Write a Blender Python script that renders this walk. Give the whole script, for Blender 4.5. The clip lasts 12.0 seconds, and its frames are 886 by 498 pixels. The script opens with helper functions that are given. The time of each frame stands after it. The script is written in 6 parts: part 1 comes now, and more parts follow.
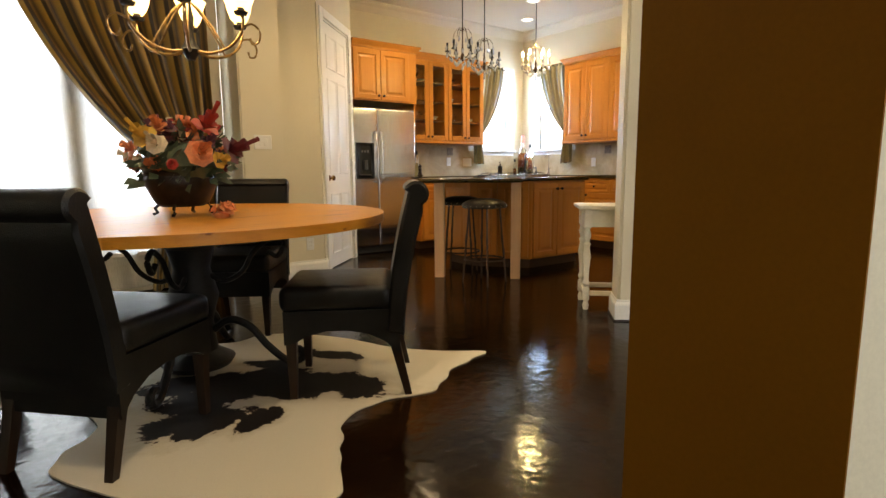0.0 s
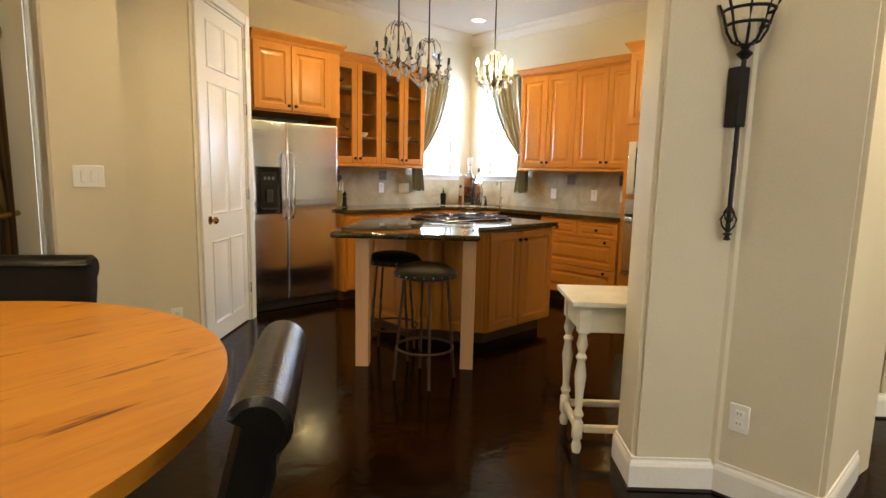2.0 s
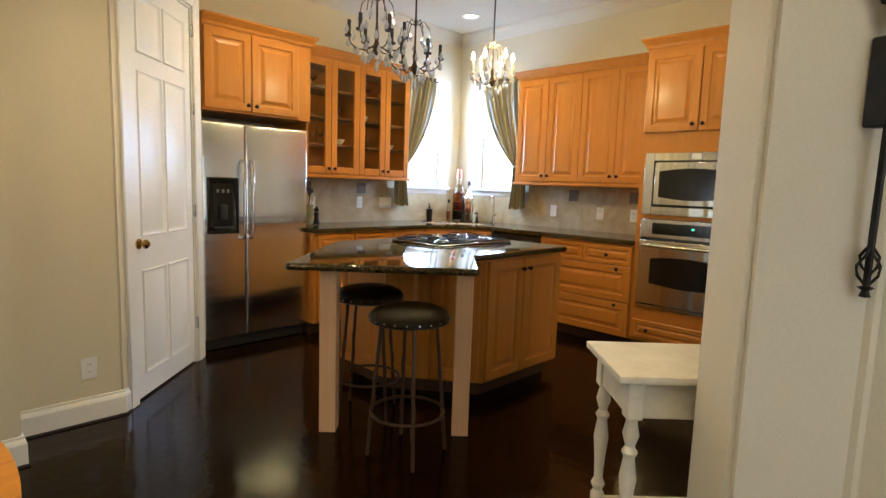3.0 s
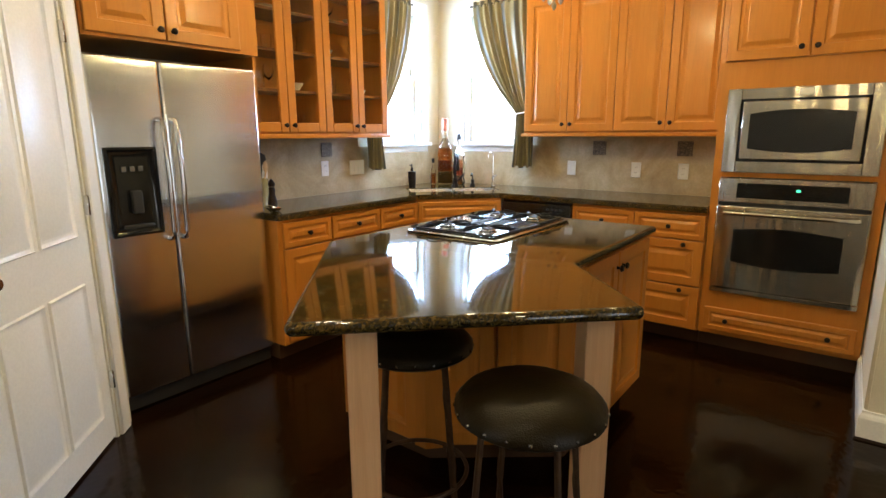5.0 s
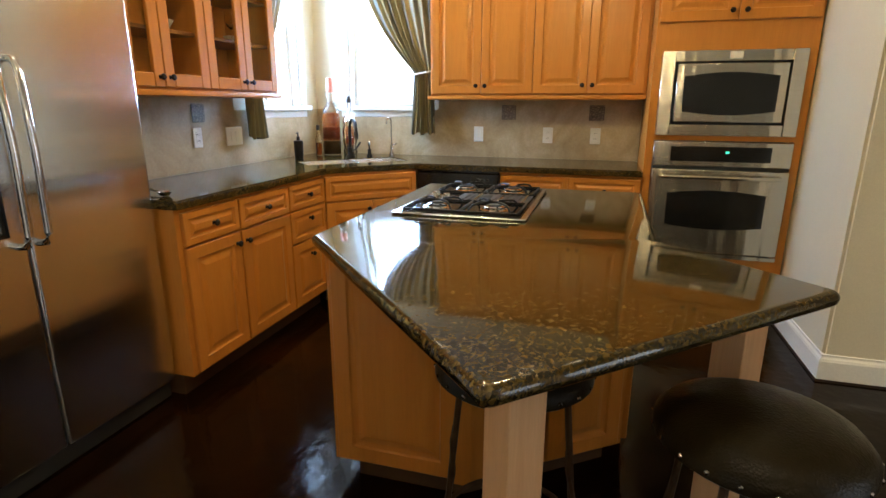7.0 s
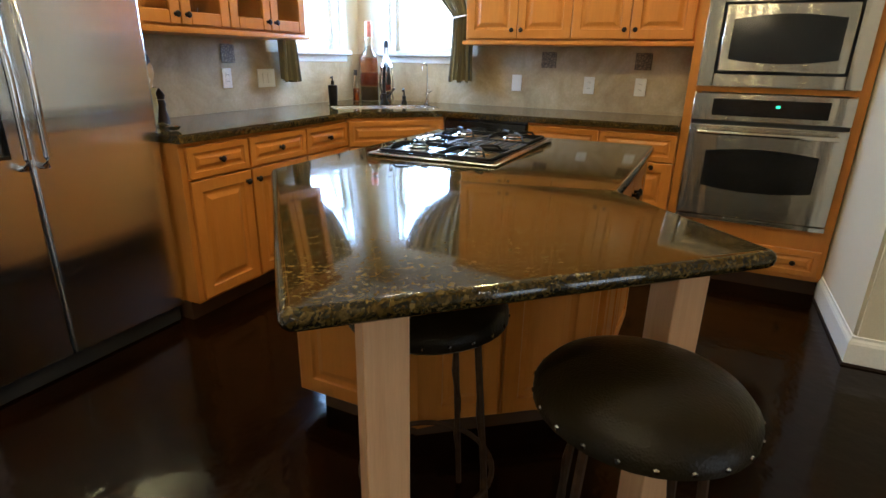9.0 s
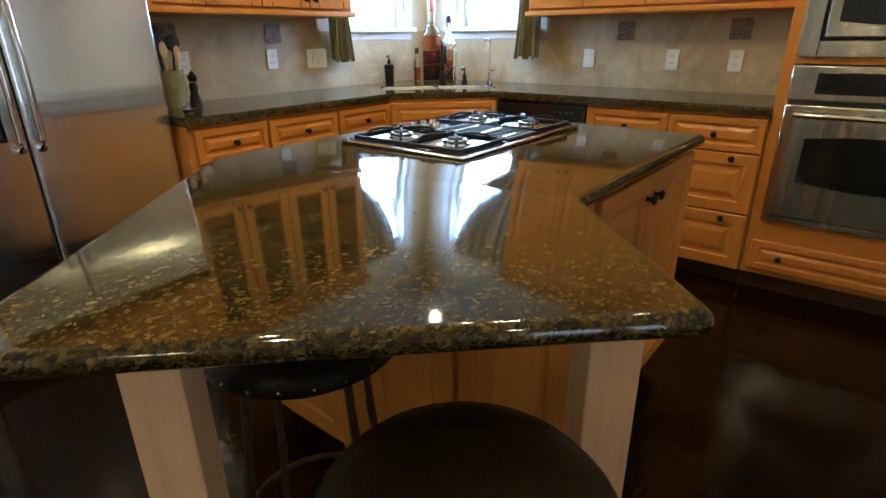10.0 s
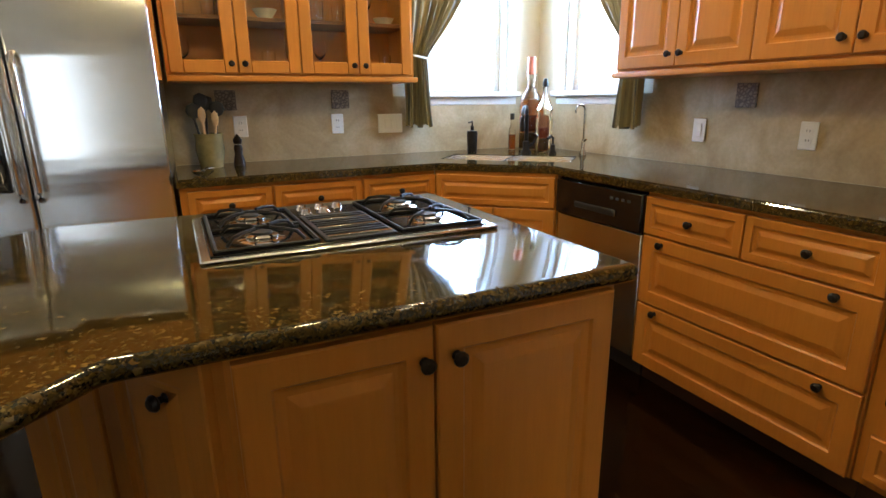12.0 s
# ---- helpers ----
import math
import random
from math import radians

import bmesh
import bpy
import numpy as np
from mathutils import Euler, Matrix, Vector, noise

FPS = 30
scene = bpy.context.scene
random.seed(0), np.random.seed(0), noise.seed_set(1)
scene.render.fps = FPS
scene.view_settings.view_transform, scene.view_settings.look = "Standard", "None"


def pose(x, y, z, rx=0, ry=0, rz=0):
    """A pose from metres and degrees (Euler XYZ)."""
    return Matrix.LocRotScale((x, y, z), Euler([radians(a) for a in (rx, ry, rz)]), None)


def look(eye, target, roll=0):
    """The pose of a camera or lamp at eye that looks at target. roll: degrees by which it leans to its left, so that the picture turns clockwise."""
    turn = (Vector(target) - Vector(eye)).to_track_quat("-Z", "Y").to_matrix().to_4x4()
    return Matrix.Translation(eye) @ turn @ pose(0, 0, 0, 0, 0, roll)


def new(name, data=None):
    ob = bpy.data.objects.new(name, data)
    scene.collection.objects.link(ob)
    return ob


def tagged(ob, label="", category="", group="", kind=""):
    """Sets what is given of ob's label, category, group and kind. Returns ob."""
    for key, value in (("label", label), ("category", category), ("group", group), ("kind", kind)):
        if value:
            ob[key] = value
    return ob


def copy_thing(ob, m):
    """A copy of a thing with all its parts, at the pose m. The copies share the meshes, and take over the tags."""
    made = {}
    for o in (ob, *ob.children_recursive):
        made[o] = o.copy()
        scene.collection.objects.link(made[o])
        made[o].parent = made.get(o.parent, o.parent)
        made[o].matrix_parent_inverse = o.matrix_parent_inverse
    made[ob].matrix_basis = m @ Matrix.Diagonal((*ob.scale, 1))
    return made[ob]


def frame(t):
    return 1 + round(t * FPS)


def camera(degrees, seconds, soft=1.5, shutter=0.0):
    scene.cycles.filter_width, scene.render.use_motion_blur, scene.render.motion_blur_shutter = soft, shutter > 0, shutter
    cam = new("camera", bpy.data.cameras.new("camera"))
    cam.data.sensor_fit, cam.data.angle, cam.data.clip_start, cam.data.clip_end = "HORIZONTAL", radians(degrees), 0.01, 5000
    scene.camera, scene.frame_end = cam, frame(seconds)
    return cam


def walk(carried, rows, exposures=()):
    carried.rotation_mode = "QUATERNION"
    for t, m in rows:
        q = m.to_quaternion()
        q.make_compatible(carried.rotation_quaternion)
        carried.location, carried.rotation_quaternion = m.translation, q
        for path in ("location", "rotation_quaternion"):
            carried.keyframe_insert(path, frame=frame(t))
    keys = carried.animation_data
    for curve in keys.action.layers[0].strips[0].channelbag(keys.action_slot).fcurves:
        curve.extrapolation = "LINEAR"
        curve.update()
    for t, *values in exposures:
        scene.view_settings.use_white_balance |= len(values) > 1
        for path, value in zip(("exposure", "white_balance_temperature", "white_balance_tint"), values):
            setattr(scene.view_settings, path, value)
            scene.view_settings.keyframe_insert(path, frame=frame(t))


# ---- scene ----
cam = camera(78.9, 12.0)
PATH = [
    (0, (0.674, 0.847, 0.983), (1.864, 2.429, 0.699), -0.5),
    (0.5, (0.823, 1.294, 1.037), (2.07, 2.832, 0.754), -0.2),
    (1, (1.034, 1.505, 1.151), (2.318, 3.008, 0.847), 0.7),
    (1.5, (1.326, 1.685, 1.276), (2.65, 3.145, 0.937), 0.6),
    (2, (1.6, 1.947, 1.298), (2.969, 3.378, 1.023), 1.3),
    (2.5, (1.892, 2.279, 1.311), (3.303, 3.674, 1.066), 1.7),
    (3, (2.097, 2.51, 1.317), (3.513, 3.903, 1.086), 1.9),
    (3.2, (2.173, 2.599, 1.305), (3.572, 4.006, 1.057), 0.4),
    (4.8, (2.607, 3.689, 1.362), (4.134, 4.92, 0.973), -0.4),
    (5, (2.635, 3.805, 1.379), (4.201, 4.978, 0.964), -0.3),
    (5.5, (2.665, 4.101, 1.374), (4.325, 5.125, 0.932), -0.5),
    (6, (2.736, 4.35, 1.356), (4.468, 5.234, 0.889), -0.8),
    (6.5, (2.727, 4.579, 1.344), (4.534, 5.278, 0.848), -0.4),
    (7, (2.721, 4.742, 1.322), (4.576, 5.282, 0.805), 0.2),
    (7.2, (2.714, 4.727, 1.305), (4.572, 5.257, 0.789), 0.3),
    (9, (2.883, 4.381, 1.268), (4.593, 5.174, 0.599), 1.1),
    (9.5, (3.113, 4.265, 1.253), (4.708, 5.23, 0.53), 0.6),
    (10, (3.384, 4.098, 1.25), (4.84, 5.254, 0.513), -0.6),
    (10.5, (3.682, 3.999, 1.268), (5.0, 5.304, 0.519), 0.0),
    (11, (4.036, 4.0, 1.276), (5.214, 5.437, 0.538), 0.1),
    (11.5, (4.318, 3.935, 1.263), (5.344, 5.524, 0.613), 0.0),
    (12, (4.577, 3.752, 1.266), (5.42, 5.484, 0.729), -0.6),
]
walk(cam, [(t, look(eye, target, roll)) for t, eye, target, roll in PATH],
     [(0.0, 0.02, 7000, 10), (1.5, 0.12, 7200, 10), (3.0, -0.08, 6200, 9), (5.0, 0.02, 6350, 8), (7.0, -0.12, 6050, 7), (10.0, -0.13, 5500, 5), (12.0, -0.22, 6150, 8)])

# ---- light ----
world = bpy.data.worlds.new("sky")
scene.world = world
world.use_nodes = True
wt = world.node_tree
sky = wt.nodes.new("ShaderNodeTexSky")
sky.sky_type, sky.sun_disc = "NISHITA", False
sky.sun_elevation, sky.sun_rotation = radians(50), radians(200)
wt.links.new(sky.outputs[0], wt.nodes["Background"].inputs[0])
wt.nodes["Background"].inputs[1].default_value = 0.1
sun = new("sun", bpy.data.lights.new("sun", "SUN"))
sun.data.energy, sun.data.angle, sun.data.color = 2.5, radians(0.5), (1, 0.95, 0.88)
sun.matrix_world = look((-3, -8, 11), (0, 0, 0))

WARM = (1.0, 0.76, 0.42)
SOFT = (1.0, 0.82, 0.55)
DAY = (0.80, 0.90, 1.0)
BLUE = (0.43, 0.65, 1.0)


def area(name, m, sx, sy, watts, colour):
    la = bpy.data.lights.new(name, "AREA")
    la.shape, la.size, la.size_y, la.energy, la.color = "RECTANGLE", sx, sy, watts, colour
    ob = new(name, la)
    ob.matrix_world = m
    return ob


def bulb(name, x, y, z, watts, colour, r=0.06):
    la = bpy.data.lights.new(name, "POINT")
    la.energy, la.color, la.shadow_soft_size = watts, colour, r
    ob = new(name, la)
    ob.matrix_world = pose(x, y, z)
    return ob


def downlight(name, x, y, z, watts, colour, cone=125):
    la = bpy.data.lights.new(name, "SPOT")
    la.energy, la.color, la.spot_size, la.spot_blend, la.shadow_soft_size = watts, colour, radians(cone), 0.7, 0.05
    ob = new(name, la)
    ob.matrix_world = pose(x, y, z)
    return ob


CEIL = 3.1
# only the first two cans are visible; the others are added out of view
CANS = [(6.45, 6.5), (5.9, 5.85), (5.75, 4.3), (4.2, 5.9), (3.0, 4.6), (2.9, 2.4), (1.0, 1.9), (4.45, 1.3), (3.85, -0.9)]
# the last two are fill lamps for the pier and its torch shadow
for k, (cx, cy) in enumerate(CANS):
    downlight("can_and_fill_beam", cx, cy, CEIL - 0.05, (42, 60, 9, 52, 70, 28, 110, 220, 55)[k], WARM if k < 5 else SOFT, 165 if k == 8 else 125)
area("window_light_dining", look((0.6, 6.14, 1.6), (0.6, 0, 1.2)), 2.6, 2.1, 125, DAY)
area("window_light_back", look((6.42, 7.262, 1.9), (6.0, 0, 0.8)), 0.52, 1.0, 98, BLUE)
area("window_light_side", look((7.142, 6.5, 1.9), (0, 6.0, 0.8)), 0.52, 1.0, 98, BLUE)
area("window_light_south", look((1.9, -1.80, 1.5), (1.9, 5, 1.3)), 3.4, 2.5, 52, (0.95, 0.97, 1.0))
bulb("dining_chandelier_glow", 1.41, 4.06, 1.95, 30, WARM, 0.15)
bulb("pendant_glow", 5.0, 4.95, 2.30, 60, (1.0, 0.76, 0.33), 0.06)

# ---- materials ----


def mat(name, rough=0.5, metal=0.0, **kw):
    m = bpy.data.materials.new(name)
    m.use_nodes = True
    b = m.node_tree.nodes["Principled BSDF"]
    b.inputs["Roughness"].default_value = rough
    b.inputs["Metallic"].default_value = metal
    for k, v in kw.items():
        b.inputs[k.replace("_", " ")].default_value = v
    return m, m.node_tree, b


def node(nt, kind, **inputs):
    n = nt.nodes.new("ShaderNode" + kind)
    for k, v in inputs.items():
        n.inputs[k.replace("_", " ")].default_value = v
    return n


def coords(nt, scale=(1, 1, 1), kind="Object"):
    tc = nt.nodes.new("ShaderNodeTexCoord")
    mp = nt.nodes.new("ShaderNodeMapping")
    mp.inputs["Scale"].default_value = scale
    nt.links.new(tc.outputs[kind], mp.inputs["Vector"])
    return mp.outputs[0]


def noise_of(nt, vec, scale, detail=4, rough=0.55, distort=0.0):
    n = node(nt, "TexNoise", Scale=scale, Detail=detail, Roughness=rough, Distortion=distort)
    nt.links.new(vec, n.inputs["Vector"])
    return n.outputs["Fac"]


def ramp(nt, fac, stops):
    r = nt.nodes.new("ShaderNodeValToRGB")
    els = r.color_ramp.elements
    while len(els) < len(stops):
        els.new(0.5)
    for e, (p, c) in zip(els, stops):
        e.position, e.color = p, (*c, 1)
    nt.links.new(fac, r.inputs[0])
    return r.outputs[0]


def mixc(nt, fac, a, b, mode="MIX"):
    n = nt.nodes.new("ShaderNodeMix")
    n.data_type, n.blend_type = "RGBA", mode
    for k, v in ((0, fac), (6, a), (7, b)):
        if hasattr(v, "is_output"):
            nt.links.new(v, n.inputs[k])
        else:
            n.inputs[k].default_value = v if k == 0 else (*v, 1)
    return n.outputs[2]


def bump(nt, b, height, strength, dist=0.01):
    n = node(nt, "Bump", Strength=strength, Distance=dist)
    nt.links.new(height, n.inputs["Height"])
    nt.links.new(n.outputs[0], b.inputs["Normal"])


def rough_of(nt, b, fac, lo, hi):
    n = node(nt, "MapRange")
    n.inputs["To Min"].default_value, n.inputs["To Max"].default_value = lo, hi
    nt.links.new(fac, n.inputs["Value"])
    nt.links.new(n.outputs[0], b.inputs["Roughness"])


def two_scale(name, a, b, scale, rough, bump_s=0.1, fine=120, lo=None, metal=0.0, **kw):
    m, nt, bs = mat(name, rough, metal, **kw)
    v = coords(nt)
    big = noise_of(nt, v, scale)
    small = noise_of(nt, v, fine, 3)
    base = ramp(nt, big, [(0.3, a), (0.7, b)])
    base = mixc(nt, 0.12, base, ramp(nt, small, [(0.35, (0.5, 0.5, 0.5)), (0.65, (1, 1, 1))]), "MULTIPLY")
    nt.links.new(base, bs.inputs["Base Color"])
    bump(nt, bs, small, bump_s, 0.002)
    rough_of(nt, bs, big, rough * 0.8, min(1, rough * 1.25))
    return m


def wood(name, dark, mid, light, grain=(18, 18, 1.2), rough=0.3, coat=0.25, knots=False):
    m, nt, b = mat(name, rough, 0, Coat_Weight=coat, Coat_Roughness=0.15, Specular_IOR_Level=0.28)
    info = nt.nodes.new("ShaderNodeObjectInfo")
    v = coords(nt, grain)
    add = nt.nodes.new("ShaderNodeVectorMath")
    nt.links.new(v, add.inputs[0])
    mul = node(nt, "Math")
    mul.operation = "MULTIPLY"
    nt.links.new(info.outputs["Random"], mul.inputs[0])
    mul.inputs[1].default_value = 37.0
    nt.links.new(mul.outputs[0], add.inputs[1])
    g = noise_of(nt, add.outputs[0], 2.2, 6, 0.6, 0.6)
    fine = noise_of(nt, add.outputs[0], 14, 3)
    broad = noise_of(nt, coords(nt), 2.5, 2)
    c = ramp(nt, g, [(0.25, dark), (0.5, mid), (0.78, light)])
    c = mixc(nt, 0.22, c, ramp(nt, fine, [(0.3, (0.72, 0.72, 0.72)), (0.6, (1, 1, 1))]), "MULTIPLY")
    c = mixc(nt, 0.3, c, ramp(nt, broad, [(0.3, (0.78, 0.74, 0.7)), (0.7, (1, 1, 1))]), "MULTIPLY")
    if knots:
        crack = noise_of(nt, coords(nt, (2.2, 16, 16)), 1.7, 3, 0.5, 0.3)
        c = mixc(nt, 1.0, c, ramp(nt, crack, [(0.0, (1, 1, 1)), (0.64, (1, 1, 1)), (0.70, (0.55, 0.45, 0.4)), (0.74, (0.16, 0.10, 0.08))]), "MULTIPLY")
    nt.links.new(c, b.inputs["Base Color"])
    bump(nt, b, fine, 0.05, 0.001)
    rough_of(nt, b, g, rough * 0.85, rough * 1.3)
    return m


PAINT = two_scale("wall_paint", (0.62, 0.555, 0.41), (0.67, 0.605, 0.46), 1.3, 0.62, 0.12, 160)
# dark brown that stands for shade on the entry wall's near end
TAUPE = two_scale("brown_wall_shade", (0.16, 0.062, 0.003), (0.19, 0.076, 0.004), 1.5, 0.75, 0.1, 160, Specular_IOR_Level=0.08)
CEILP = two_scale("ceiling_paint", (0.58, 0.52, 0.42), (0.62, 0.56, 0.46), 1.0, 0.75, 0.15, 140)
WHITE = two_scale("white_trim_paint", (0.76, 0.74, 0.69), (0.80, 0.785, 0.74), 2.0, 0.32, 0.04, 90)
CREAM = two_scale("worn_cream_paint", (0.66, 0.60, 0.46), (0.78, 0.73, 0.60), 9.0, 0.5, 0.15, 60)
PLASTIC = two_scale("white_plastic", (0.74, 0.73, 0.70), (0.78, 0.77, 0.74), 5, 0.35, 0.02)
MAPLE = wood("honey_maple", (0.50, 0.192, 0.028), (0.53, 0.210, 0.033), (0.56, 0.231, 0.040), (7, 7, 0.6), 0.36, 0.08)
# shelf maple, darkened to put the cabinet's inner shade into its colour
MAPLE_IN = wood("maple_inside_shaded", (0.13, 0.055, 0.016), (0.17, 0.075, 0.022), (0.21, 0.095, 0.03), rough=0.45)
PALE = wood("pale_maple_leg", (0.64, 0.37, 0.19), (0.70, 0.42, 0.22), (0.74, 0.47, 0.26), (25, 25, 1.0), 0.4, 0.1)
PINE = wood("waxed_pine", (0.40, 0.15, 0.016), (0.49, 0.195, 0.022), (0.56, 0.245, 0.032), (1.1, 9, 9), 0.36, 0.06, knots=True)
DARKWOOD = wood("dark_walnut_leg", (0.008, 0.004, 0.002), (0.018, 0.008, 0.004), (0.03, 0.013, 0.006), rough=0.4, coat=0.05)
BRONZE = two_scale("oil_rubbed_bronze", (0.012, 0.010, 0.009), (0.03, 0.022, 0.017), 30, 0.38, 0.05, metal=0.7)
IRON = two_scale("black_iron", (0.010, 0.009, 0.009), (0.022, 0.02, 0.018), 25, 0.5, 0.3, 90, metal=0.6)
RUST = two_scale("aged_brown_iron", (0.05, 0.026, 0.014), (0.10, 0.055, 0.028), 40, 0.5, 0.25, 90, metal=0.6)
BRASS = two_scale("aged_brass", (0.36, 0.22, 0.07), (0.46, 0.30, 0.11), 20, 0.25, 0.05, metal=1.0)
BLACK = two_scale("black_gloss", (0.008, 0.008, 0.009), (0.013, 0.013, 0.014), 6, 0.12, 0.02)
MATTE = two_scale("black_matte", (0.012, 0.011, 0.011), (0.02, 0.019, 0.018), 12, 0.6, 0.1)
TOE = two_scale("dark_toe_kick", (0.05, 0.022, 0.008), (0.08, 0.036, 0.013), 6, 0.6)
CHROME = two_scale("polished_chrome", (0.62, 0.62, 0.63), (0.70, 0.70, 0.70), 8, 0.12, 0.02, metal=1.0)
CERAMIC = two_scale("olive_glazed_ceramic", (0.17, 0.145, 0.065), (0.28, 0.235, 0.11), 14, 0.22, 0.05)
CLAY = two_scale("terracotta_orange", (0.55, 0.16, 0.05), (0.7, 0.26, 0.10), 20, 0.6)
PALEWOOD = two_scale("pale_spoon_wood", (0.50, 0.34, 0.18), (0.6, 0.43, 0.25), 20, 0.5)
OLIVE = two_scale("pickled_olive_layer", (0.05, 0.05, 0.012), (0.14, 0.12, 0.03), 60, 0.3, Coat_Weight=0.3)
PEPPER = two_scale("pickled_pepper_layer", (0.16, 0.02, 0.008), (0.34, 0.07, 0.015), 60, 0.3, Coat_Weight=0.3)
GREY = two_scale("grey_plastic", (0.10, 0.10, 0.105), (0.14, 0.14, 0.145), 20, 0.35)
# brown iron tinted gold, with the shades' lamplight put into the colour
GILT = two_scale("lamplit_brown_iron", (0.16, 0.095, 0.032), (0.30, 0.19, 0.07), 35, 0.38, 0.2, 90, metal=0.7)
RED = two_scale("faded_red_foil", (0.58, 0.16, 0.09), (0.68, 0.26, 0.17), 20, 0.35)


def leather(name, a, b, spec=0.13, lo=0.28, hi=0.46):
    m, nt, bs = mat(name, 0.3, 0, Specular_IOR_Level=spec)
    v = coords(nt)
    vor = node(nt, "TexVoronoi", Scale=220)
    nt.links.new(v, vor.inputs["Vector"])
    big = noise_of(nt, v, 7, 4)
    nt.links.new(ramp(nt, big, [(0.3, a), (0.7, b)]), bs.inputs["Base Color"])
    mixed = nt.nodes.new("ShaderNodeMath")
    mixed.operation = "MULTIPLY_ADD"
    nt.links.new(big, mixed.inputs[0])
    mixed.inputs[1].default_value = 4.0
    nt.links.new(vor.outputs["Distance"], mixed.inputs[2])
    bump(nt, bs, mixed.outputs[0], 0.25, 0.003)
    rough_of(nt, bs, big, lo, hi)
    return m


LEATHER = leather("black_leather", (0.0045, 0.004, 0.004), (0.009, 0.008, 0.007), 0.26, 0.24, 0.40)
BROWNLEATHER = leather("dark_brown_leather", (0.008, 0.0055, 0.0022), (0.015, 0.010, 0.0035), 0.13, 0.25, 0.34)


def granite_mat():
    m, nt, b = mat("brown_granite", 0.05, 0, Specular_IOR_Level=0.5)
    v = coords(nt)
    wob = noise_of(nt, v, 45, 3)
    off = nt.nodes.new("ShaderNodeVectorMath")
    off.operation = "MULTIPLY_ADD"
    nt.links.new(wob, off.inputs[0])
    off.inputs[1].default_value = (0.026, -0.022, 0.018)
    nt.links.new(v, off.inputs[2])
    layers = []
    for sc, stops in ((118, [(0.0, (0.010, 0.010, 0.006)), (0.35, (0.025, 0.018, 0.005)), (0.7, (0.066, 0.041, 0.008)), (0.92, (0.115, 0.074, 0.018)), (1.0, (0.17, 0.12, 0.045))]),
                      (250, [(0.0, (0.007, 0.008, 0.006)), (0.4, (0.023, 0.016, 0.005)), (0.82, (0.07, 0.045, 0.010)), (1.0, (0.14, 0.10, 0.034))])):
        vo = node(nt, "TexVoronoi", Scale=sc, Randomness=1.0)
        nt.links.new(off.outputs[0], vo.inputs["Vector"])
        sep = nt.nodes.new("ShaderNodeSeparateColor")
        nt.links.new(vo.outputs["Color"], sep.inputs[0])
        layers.append(ramp(nt, sep.outputs[0], stops))
    fine = noise_of(nt, v, 60, 4)
    cloud = noise_of(nt, v, 4, 3)
    c = mixc(nt, ramp(nt, fine, [(0.42, (0.1, 0.1, 0.1)), (0.58, (0.9, 0.9, 0.9))]), layers[0], layers[1])
    c = mixc(nt, 0.6, c, ramp(nt, cloud, [(0.35, (0.45, 0.47, 0.45)), (0.65, (1, 0.95, 0.85))]), "MULTIPLY")
    nt.links.new(c, b.inputs["Base Color"])
    rough_of(nt, b, fine, 0.03, 0.09)
    return m


GRANITE = granite_mat()


def floor_mat():
    m, nt, b = mat("stained_floor", 0.12, 0, Specular_IOR_Level=0.15)
    v = coords(nt)
    big = noise_of(nt, v, 1.1, 5, 0.6, 0.4)
    mid = noise_of(nt, v, 7, 5)
    fine = noise_of(nt, v, 70, 3)
    c = ramp(nt, big, [(0.3, (0.004, 0.0014, 0.0005)), (0.52, (0.008, 0.0028, 0.0008)), (0.72, (0.022, 0.007, 0.0014))])
    c = mixc(nt, 0.5, c, ramp(nt, mid, [(0.3, (0.55, 0.5, 0.45)), (0.7, (1, 1, 1))]), "MULTIPLY")
    nt.links.new(c, b.inputs["Base Color"])
    wave = noise_of(nt, coords(nt, (1, 1, 1)), 13, 2)
    bump(nt, b, wave, 0.2, 0.01)
    rough_of(nt, b, mid, 0.07, 0.19)
    return m


FLOOR = floor_mat()


def steel_mat(name, dark, light, waves, wave_bump, lo, hi, along=(1, 1, 90), spread=(0, 0, 1)):
    m, nt, b = mat(name, 0.24, 1.0, Anisotropic=0.92 if spread[0] else 0.75)
    up = node(nt, "CombineXYZ", X=spread[0], Y=spread[1], Z=spread[2])
    nt.links.new(up.outputs[0], b.inputs["Tangent"])
    v = coords(nt, along)
    br = noise_of(nt, v, 3, 5, 0.7)
    wave = noise_of(nt, coords(nt, waves), 1.6, 2)
    nt.links.new(ramp(nt, br, [(0.3, dark), (0.7, light)]), b.inputs["Base Color"])
    mx = nt.nodes.new("ShaderNodeMath")
    mx.operation = "MULTIPLY_ADD"
    nt.links.new(br, mx.inputs[0])
    mx.inputs[1].default_value = 0.02
    nt.links.new(wave, mx.inputs[2])
    bump(nt, b, mx.outputs[0], wave_bump, 0.06)
    rough_of(nt, b, br, lo, hi)
    return m


STEEL = steel_mat("brushed_stainless", (0.55, 0.60, 0.66), (0.65, 0.70, 0.76), (0.5, 0.5, 2.6), 0.12, 0.21, 0.28)
FRIDGESTEEL = steel_mat("refrigerator_stainless", (0.72, 0.76, 0.80), (0.82, 0.85, 0.88), (0.3, 0.3, 3.6), 0.06, 0.17, 0.21, (90, 90, 1), (1, 0, 0))
OVENSTEEL = steel_mat("oven_stainless", (0.50, 0.47, 0.39), (0.62, 0.58, 0.49), (3.6, 3.6, 0.6), 0.17, 0.15, 0.22)


